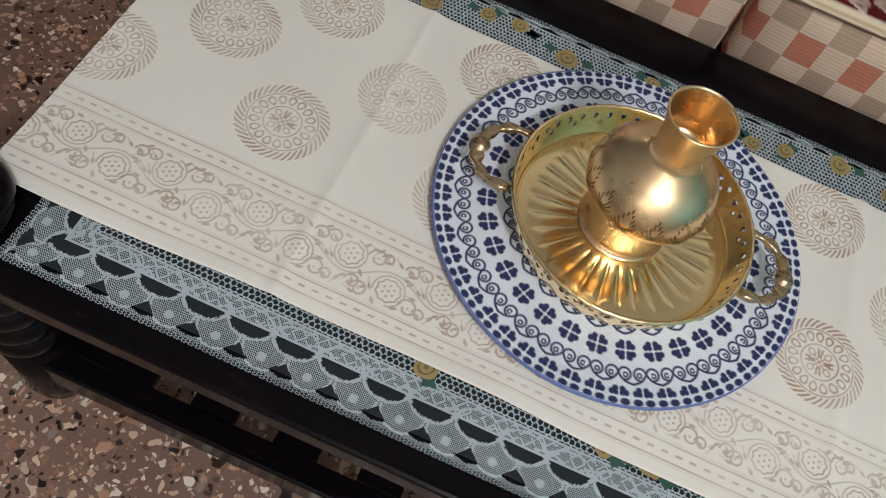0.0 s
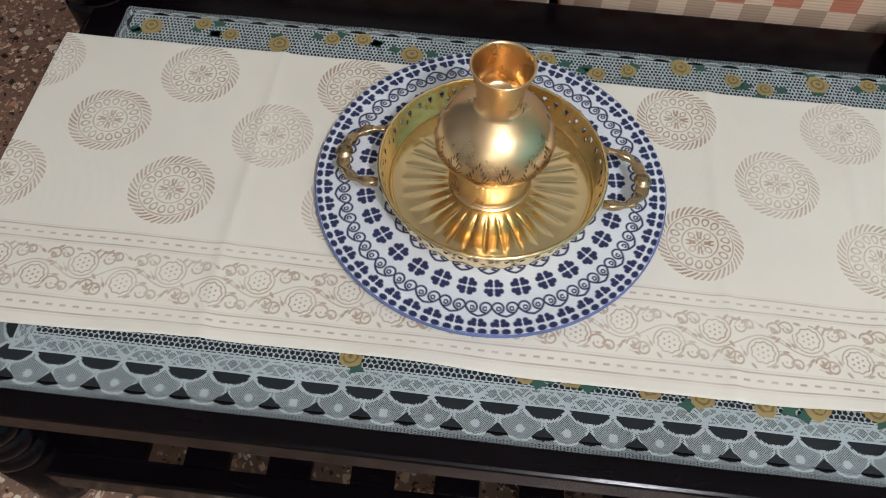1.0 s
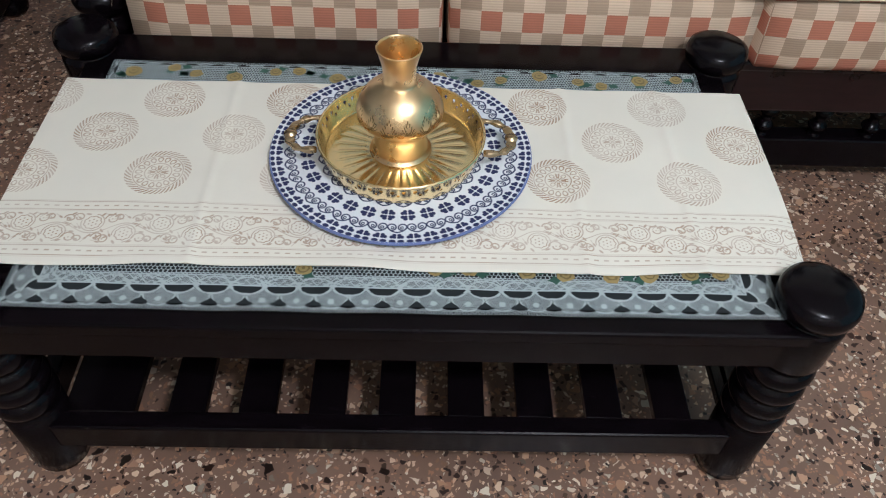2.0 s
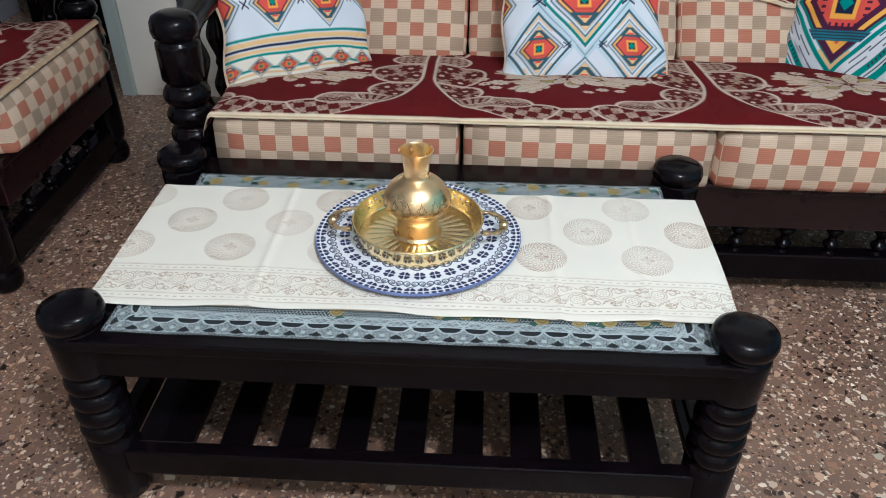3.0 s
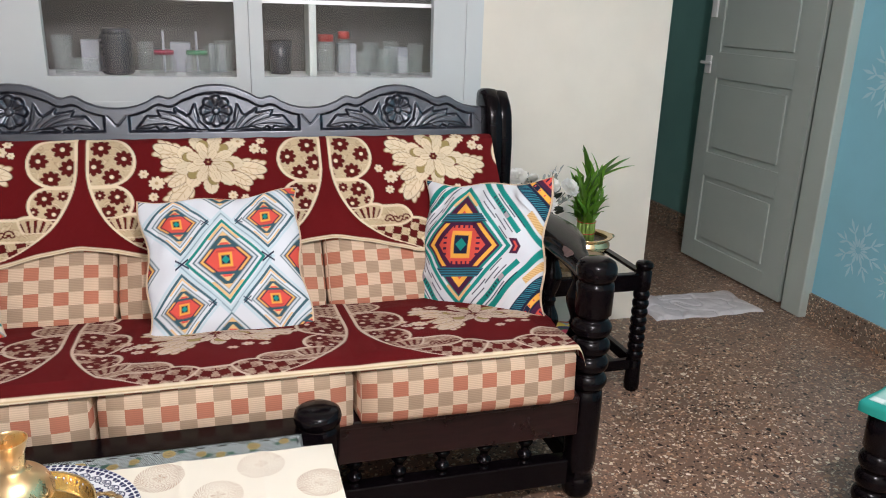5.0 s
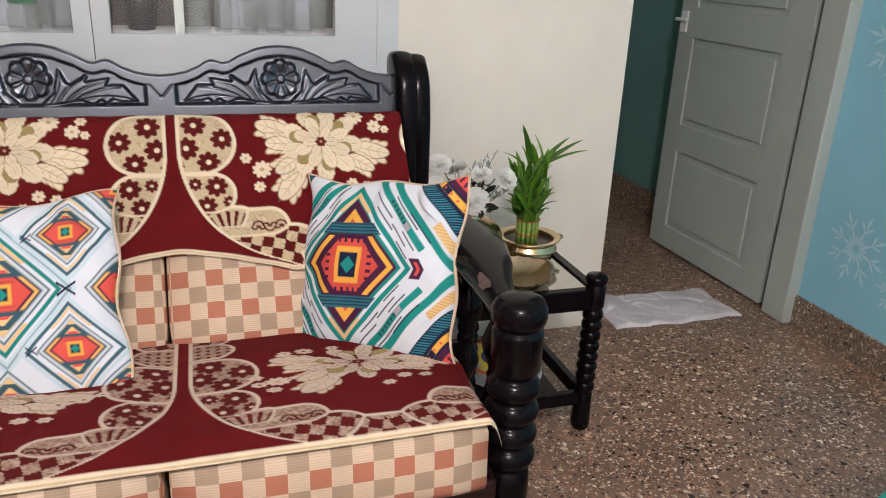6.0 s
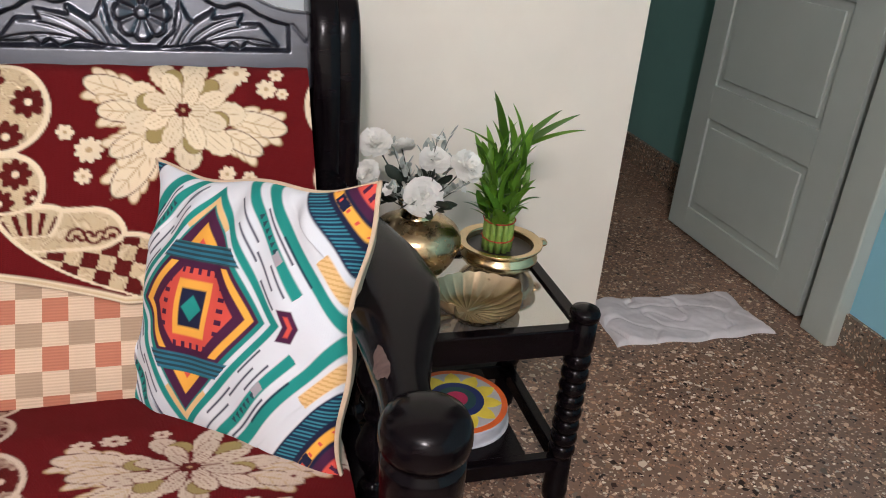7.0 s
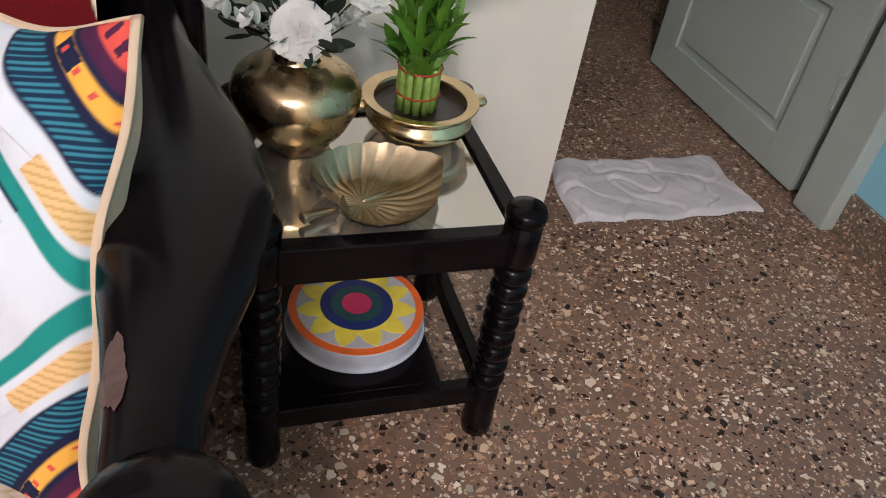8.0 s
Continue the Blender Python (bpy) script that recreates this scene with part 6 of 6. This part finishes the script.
def ruffled_bm(seed):
    """A carnation-like head: five rings of frilled petals round a domed heart, 1 unit across the radius."""
    rr = random.Random(seed)
    bm = bmesh.new()
    for ring_k, (n, tilt, size) in enumerate(((9, -0.25, 1.0), (9, 0.10, 0.98), (8, 0.42, 0.88), (7, 0.75, 0.72), (5, 1.10, 0.55))):
        for k in range(n):
            a = 2 * math.pi * (k + 0.5 * ring_k) / n + rr.uniform(-0.2, 0.2)
            m = Matrix.Rotation(a, 4, "Z") @ Matrix.Rotation(tilt + rr.uniform(-0.18, 0.18), 4, "X")
            rows = []
            for i in range(5):
                t = i / 4
                w = size * (0.16 + 0.38 * t ** 0.7)
                frill = 0.10 * size * t ** 2
                rows.append([bm.verts.new(m @ Vector((w * q * (1 - 0.12 * (t > 0.9)), t * size * (1 - 0.10 * q * q) + rr.uniform(-0.05, 0.05) * t * size, 0.20 * size * t * t + frill * math.sin(5 * q + 3 * k) + rr.uniform(-0.03, 0.03) * t)))
                             for q in (-1, -0.5, 0, 0.5, 1)])
            for i in range(4):
                for j in range(4):
                    bm.faces.new((rows[i][j], rows[i][j + 1], rows[i + 1][j + 1], rows[i + 1][j]))
    return bm


def stem_to(bm, p0, p1, r):
    d = (p1 - p0)
    q = d.to_track_quat("Z", "Y").to_matrix().to_4x4()
    bmesh.ops.create_cone(bm, cap_ends=False, segments=6, radius1=r, radius2=r * 0.7, depth=d.length, matrix=Matrix.Translation((p0 + p1) / 2) @ q)


def stem(tip, r, base=Vector((0, 0, -0.02))):
    bm = bmesh.new()
    stem_to(bm, base, tip, r)
    part("stem", bm, DEEP_LEAF, bouquet)


def aim(ob, place, way, size, spin=0.0):
    ob.matrix_basis = Matrix.Translation(place) @ Vector(way).normalized().to_track_quat("Z", "Y").to_matrix().to_4x4() @ Matrix.Rotation(spin, 4, "Z") @ Matrix.Scale(size, 4)


bloom_me = [mesh_of("bloom", ruffled_bm(q), PETAL) for q in (3, 5, 8)]
for k, (bx, by, bz, size, wx, wy, wz) in enumerate((
        (0.000, -0.042, 0.038, 0.041, 0.0, -0.85, 0.55), (0.088, -0.030, 0.096, 0.036, 0.45, -0.6, 0.7), (0.026, -0.010, 0.104, 0.032, 0.0, -0.5, 0.9),
        (-0.090, 0.020, 0.132, 0.034, -0.3, -0.5, 0.9), (-0.108, -0.010, 0.082, 0.026, -0.7, -0.5, 0.5), (-0.030, 0.045, 0.112, 0.030, -0.2, 0.5, 0.8),
        (0.052, 0.044, 0.078, 0.032, 0.4, 0.6, 0.6))):
    tip = Vector((bx, by, bz))
    stem(tip, 0.0020)
    aim(link("bloom", bloom_me[k % 3], None, bouquet, "full white ruffled bloom"), tip, (wx, wy, wz), size, k * 1.3)

small_me = mesh_of("small_bloom", bloom_bm(1, ((6, 0.1, 0.017), (5, 0.5, 0.011)), random.Random(9)), PETAL)
leaf_me = petal_mesh("bouquet_leaf", 0.024, 0.0062, 0.005)
leaf_me.materials.append(GREY_LEAF)
# sprays of small grey-green leaves in pairs along thin stems
for k, (bx, by, bz) in enumerate(((0.030, -0.01, 0.150), (0.058, 0.0, 0.152), (-0.03, -0.02, 0.100), (-0.072, -0.045, 0.058), (-0.095, -0.03, 0.050), (0.055, -0.060, 0.055), (0.075, -0.045, 0.060),
                                  (-0.125, 0.0, 0.060), (0.112, -0.02, 0.070), (-0.055, 0.02, 0.125), (0.02, 0.05, 0.11), (0.09, 0.04, 0.09), (-0.03, -0.06, 0.030))):
    tip = Vector((bx, by, bz))
    stem(tip, 0.0010)
    for j in range(9):
        pp = tip * (0.42 + 0.075 * j)
        a = 1.57 * j + rng.uniform(-0.5, 0.5)
        way = tip.normalized() * (0.5 + 0.05 * j) + Vector((math.cos(a), math.sin(a), rng.uniform(-0.3, 0.5))) * 0.8
        o = link("leaf", leaf_me, None, bouquet)
        o.matrix_basis = Matrix.Translation(pp) @ way.normalized().to_track_quat("Y", "Z").to_matrix().to_4x4() @ Matrix.Scale(rng.uniform(0.7, 1.15), 4)
    if k % 3 == 0:
        aim(link("small_bloom", small_me, None, bouquet), tip, tip, 0.9)
dark_leaf = petal_mesh("dark_leaf", 0.040, 0.012, 0.008)
dark_leaf.materials.append(DEEP_LEAF)
for k in range(30):
    a, el = rng.uniform(0, 6.28), rng.uniform(-0.25, 0.9)
    way = Vector((math.cos(a) * math.cos(el), math.sin(a) * math.cos(el) * 0.8, math.sin(el)))
    o = link("leaf", dark_leaf, None, bouquet)
    o.matrix_basis = Matrix.Translation(way * rng.uniform(0.03, 0.085) + Vector((0, 0, 0.012))) @ way.to_track_quat("Y", "Z").to_matrix().to_4x4() @ Matrix.Rotation(rng.uniform(0, 6), 4, "Y")

# ---- brass bowl with lucky bamboo ----
UX, UY = 1.305, 0.892
urli = thing("brass_bowl", (UX, UY, SZ + 0.001), "shallow bright brass bowl with flat rim and side lugs", "bowl")
lathe("body", smooth_profile([(0.0, 0.0), (0.040, 0.0), (0.058, 0.006), (0.082, 0.022), (0.087, 0.034), (0.081, 0.046), (0.080, 0.052), (0.092, 0.060), (0.095, 0.064), (0.093, 0.067), (0.076, 0.064), (0.074, 0.052), (0.070, 0.030), (0.0, 0.022)], 5), POT_BRASS, urli, seg=72)
lathe("water_surface", [(0.0, 0.050), (0.074, 0.049)], SOIL, urli, "dark wet pebbles", seg=40)
for s in (-1, 1):
    lathe("lug", smooth_profile([(0, 0.010), (0.010, 0.008), (0.016, 0.0), (0.010, -0.007), (0, -0.008)], 3), POT_BRASS, urli, "brass side lug", seg=18, place=pose(s * 0.098, 0.0, 0.056))

bamboo = thing("lucky_bamboo", (UX - 0.008, UY - 0.002, SZ + 0.050), "lucky bamboo bundle with narrow green leaves tied in red", "plant")
stalk_me = lathe_mesh("stalk", [(0.0, 0.0), (0.0065, 0.0), (0.0065, 0.026), (0.0072, 0.028), (0.0065, 0.030), (0.0065, 0.055), (0.0072, 0.057), (0.0065, 0.059), (0.0063, 0.085), (0.005, 0.088), (0.0, 0.088)], 12)
spots = [(0.0, 0.0)] + [(0.0145 * math.cos(k * math.pi / 3), 0.0145 * math.sin(k * math.pi / 3)) for k in range(6)] + [(0.028 * math.cos(k * math.pi / 6 + 0.26), 0.028 * math.sin(k * math.pi / 6 + 0.26)) for k in range(12)]
rb = random.Random(4)


def blade_mesh(name, length, width, droop, mat):
    u, v = np.meshgrid(np.linspace(-1, 1, 3), np.linspace(0, 1, 9))
    w = width * np.minimum(1, v * 5 + 0.25) * (1 - v ** 2.2) ** 0.8
    me = sheet_mesh(name, u * w, v * length * (1 - 0.15 * droop * v), -droop * length * 0.45 * v ** 2.2 + 0.35 * np.abs(u) * w)
    me.materials.append(mat)
    return me


blades = [blade_mesh("leaf", L, w, d, m) for L, w, d, m in ((0.10, 0.0125, 0.6, LEAF), (0.12, 0.0130, 0.35, LEAF), (0.085, 0.0110, 0.9, LEAF_DARK), (0.11, 0.0125, 0.2, LEAF_DARK), (0.07, 0.0100, 0.8, LEAF))]
for i, (sx_, sy_) in enumerate(spots):
    h = 0.86 + 0.12 * rb.random() - (0.08 if i > 6 else 0)
    link("stalk", stalk_me, STALK, bamboo, place=Matrix.Translation((sx_, sy_, 0)) @ Matrix.Diagonal((1, 1, h, 1)))
    top = Vector((sx_, sy_, 0.088 * h))
    hgt = rb.uniform(0.08, 0.17)
    bmx = bmesh.new()
    tip = top + Vector((sx_ * 0.6 + rb.uniform(-0.008, 0.008), sy_ * 0.6 + rb.uniform(-0.008, 0.008), hgt))
    stem_to(bmx, top - Vector((0, 0, 0.005)), tip, 0.0028)
    part("shoot", bmx, LEAF, bamboo, "thin green shoot")
    for j in range(7):
        t = -0.12 + 1.08 * (j + 0.5) / 7
        pp = top.lerp(tip, t)
        t = max(t, 0.0)
        out = Vector((sx_, sy_, 0)) * 18 + Vector((rb.uniform(-1, 1), rb.uniform(-1, 1), 0))
        out = out.normalized() * (0.70 - 0.45 * t) + Vector((0, 0, 0.75 + 0.7 * t))
        o = link("leaf", blades[rb.randrange(5)], None, bamboo)
        o.matrix_basis = Matrix.Translation(pp) @ out.normalized().to_track_quat("Y", "Z").to_matrix().to_4x4() @ Matrix.Rotation(rb.uniform(-1.2, 1.2), 4, "Y") @ Matrix.Scale(rb.uniform(0.6, 0.95), 4)
for dx, dy, dz, sc, mesh_k in ((-0.22, -0.1, 0.97, 1.25, 3), (-0.16, 0.0, 1.0, 1.0, 1), (0.80, 0.05, 0.55, 1.3, 3), (0.72, -0.2, 0.45, 1.15, 1), (0.62, 0.1, 0.62, 1.1, 3), (-0.62, -0.2, 0.55, 0.9, 1)):
    o = link("leaf", blades[mesh_k], None, bamboo)
    o.matrix_basis = Matrix.Translation((dx * 0.05, dy * 0.05, 0.235)) @ Vector((dx, dy, dz)).normalized().to_track_quat("Y", "Z").to_matrix().to_4x4() @ Matrix.Scale(sc, 4)
for zt in (0.030, 0.072):
    A, K = np.meshgrid(np.linspace(0, 2 * np.pi, 49), np.linspace(0, 2 * np.pi, 7))
    Rt = 0.0352 + 0.0012 * np.cos(K) + 0.0008 * np.sin(12 * A)
    sheet("tie", Rt * np.cos(A), Rt * np.sin(A), zt + 0.0016 * np.sin(K) + 0.002 * np.sin(A), RIBBON, bamboo, "thin red tie")

# ---- leaf-shaped dish ----
dish = thing("leaf_dish", (1.222, 0.722, SZ + 0.001), "champagne gilt leaf-shaped dish with ribbed veins", "dish", turn=27)
ang, rad = np.meshgrid(np.linspace(-math.pi, math.pi, 241), np.linspace(0, 1, 46))
# outline of a broad leaf round a point near the stem: two lobes behind, a point ahead
turn_out = np.abs(ang)
reach = np.interp(turn_out, (0, 0.25, 0.6, 1.0, 1.5, 2.0, 2.5, 2.85, 3.1416), (0.150, 0.128, 0.112, 0.104, 0.096, 0.086, 0.070, 0.052, 0.034))
scallop = 1 + 0.018 * np.abs(np.sin(13 * ang)) * np.clip(turn_out / 0.4, 0, 1)
lx = -0.052 + rad * reach * scallop * np.cos(ang)
ly = rad * reach * scallop * np.sin(ang) * 0.92
rib = np.abs(np.sin(13 * ang)) ** 0.6
lift = np.clip((rad - 0.55) / 0.45, 0, 1) ** 1.6
lz = 0.005 + 0.036 * lift * (0.55 + 0.45 * np.clip(np.sin(ang) + 0.4, 0, 1)) + 0.0032 * (rib - 0.5) * np.clip((rad - 0.12) * 3, 0, 1) + 0.003 * np.exp(-(ly / 0.0025) ** 2) * (lx > -0.05)
sheet("bowl", lx, ly, lz, GILT, dish)
sheet("underside", lx, ly, lz - 0.0028, GILT, dish)
P = np.stack([np.linspace(-0.098, -0.150, 14), 0.006 * np.sin(np.linspace(0, 2, 14)), 0.009 + 0.003 * np.linspace(0, 1, 14)], 1)
link("stem", sweep_mesh("stem", P, (np.tile([0, 1.0, 0], (14, 1)), np.tile([0, 0, 1.0], (14, 1))), lambda q: (0.0042 + 0.0035 * q ** 2, 0.0038 + 0.003 * q ** 2)), GILT, dish, "short gilt stem")

# ---- floor cloth in the doorway ----
cloth = thing("floor_cloth", (2.10, 1.30, 0.0), "crumpled white cotton floor cloth in the doorway", "floor cloth")
U, V = grid(0.56, 0.27, 0.005)
x, y = (U - 0.5) * 0.56, (V - 0.5) * 0.27
x = x + 0.006 * np.sin(V * 7 + 1) + 0.04 * V * (U - 0.45) * -1.2 + 0.02 * V
y = y + 0.005 * np.sin(U * 9) + 0.005 * np.sin(U * 23)
lump = np.array([noise.fractal(Vector((a * 3.2, b * 2.2, 0.3)), 0.9, 2.1, 4) for a, b in zip(U.ravel(), V.ravel())]).reshape(U.shape)
crease = np.array([abs(noise.noise(Vector((a * 5 + 2 * b, b * 3 - a, 1.7)))) for a, b in zip(U.ravel(), V.ravel())]).reshape(U.shape)
z = 0.013 + 0.009 * lump - 0.010 * np.exp(-(crease / 0.05) ** 2) + 0.010 * np.exp(-((U - 0.10) / 0.06) ** 2)
rim = np.minimum(np.minimum(U, 1 - U) * 0.56, np.minimum(V, 1 - V) * 0.27)
z = np.maximum(z, 0.006) * np.clip(rim / 0.012, 0, 1) ** 0.5 + 0.001
sheet("crumpled_cloth", x, y, z, TOWEL, cloth)

# ---- stool with a checked teal cloth ----
stool = thing("stool", (1.86, -0.47, 0), "dark wooden stool with turned legs beside the blue wall", "stool", turn=22)
sl = lathe_mesh("leg", [(0.0, 0.0), (0.03, 0.0), (0.040, 0.02), (0.042, 0.08), (0.034, 0.10)] + beads(0.10, 0.30, 4, 0.032, 0.045) + [(0.042, 0.31), (0.043, 0.42), (0.0, 0.42)], 28)
for xx in (-0.26, 0.26):
    for yv in (-0.26, 0.26):
        link("leg", sl, BLACK_WOOD, stool, place=pose(xx, yv, 0))
box("seat", -0.30, 0.30, -0.30, 0.30, 0.40, 0.435, BLACK_WOOD, stool, bevel=0.006)
for yv in (-0.26, 0.26):
    box("stretcher", -0.24, 0.24, yv - 0.012, yv + 0.012, 0.10, 0.14, BLACK_WOOD, stool, bevel=0.003)
towel = thing("checked_cloth", (1.86, -0.47, 0), "teal and white checked cloth spread over the stool", "cloth", turn=22)
U, V = grid(0.66, 0.66, 0.006)
x, y = (U - 0.5) * 0.66, (V - 0.5) * 0.66
C = np.zeros(x.shape + (3,)) + lin("E6ECEA")
tl = lin("3FA79C")
for q in (x, y):
    lay(C, 0.55 * edge(np.abs((q / 0.16) % 1 - 0.5) * 0.16 - 0.028, 0.004), tl)
lay(C, edge(0.295 - np.maximum(np.abs(x), np.abs(y)), 0.004), lin("2E988C"))
over = np.maximum(np.maximum(np.abs(x), np.abs(y)) - 0.305, 0)
z = 0.4385 + 0.002 * np.sin(x * 30) * np.sin(y * 26) - over * 1.3
sheet("cloth", np.clip(x, -0.312, 0.312) + 0.003 * np.sin(y * 40) * (over > 0), np.clip(y, -0.312, 0.312) + 0.003 * np.sin(x * 40) * (over > 0), z, PRINT, towel, C=C)

# ---- next room, seen past the armchair ----
chest = thing("low_chest", (-2.0, 1.98, 0), "dark low chest against the purple wall", "chest")
box("body", -0.28, 0.28, -0.2, 0.2, 0.04, 0.40, BLACK_WOOD, chest, bevel=0.01)
box("lid", -0.30, 0.30, -0.215, 0.215, 0.40, 0.43, BLACK_WOOD, chest, bevel=0.008)
box("plinth", -0.27, 0.27, -0.19, 0.19, 0.0, 0.04, BLACK_WOOD, chest, bevel=0.004)
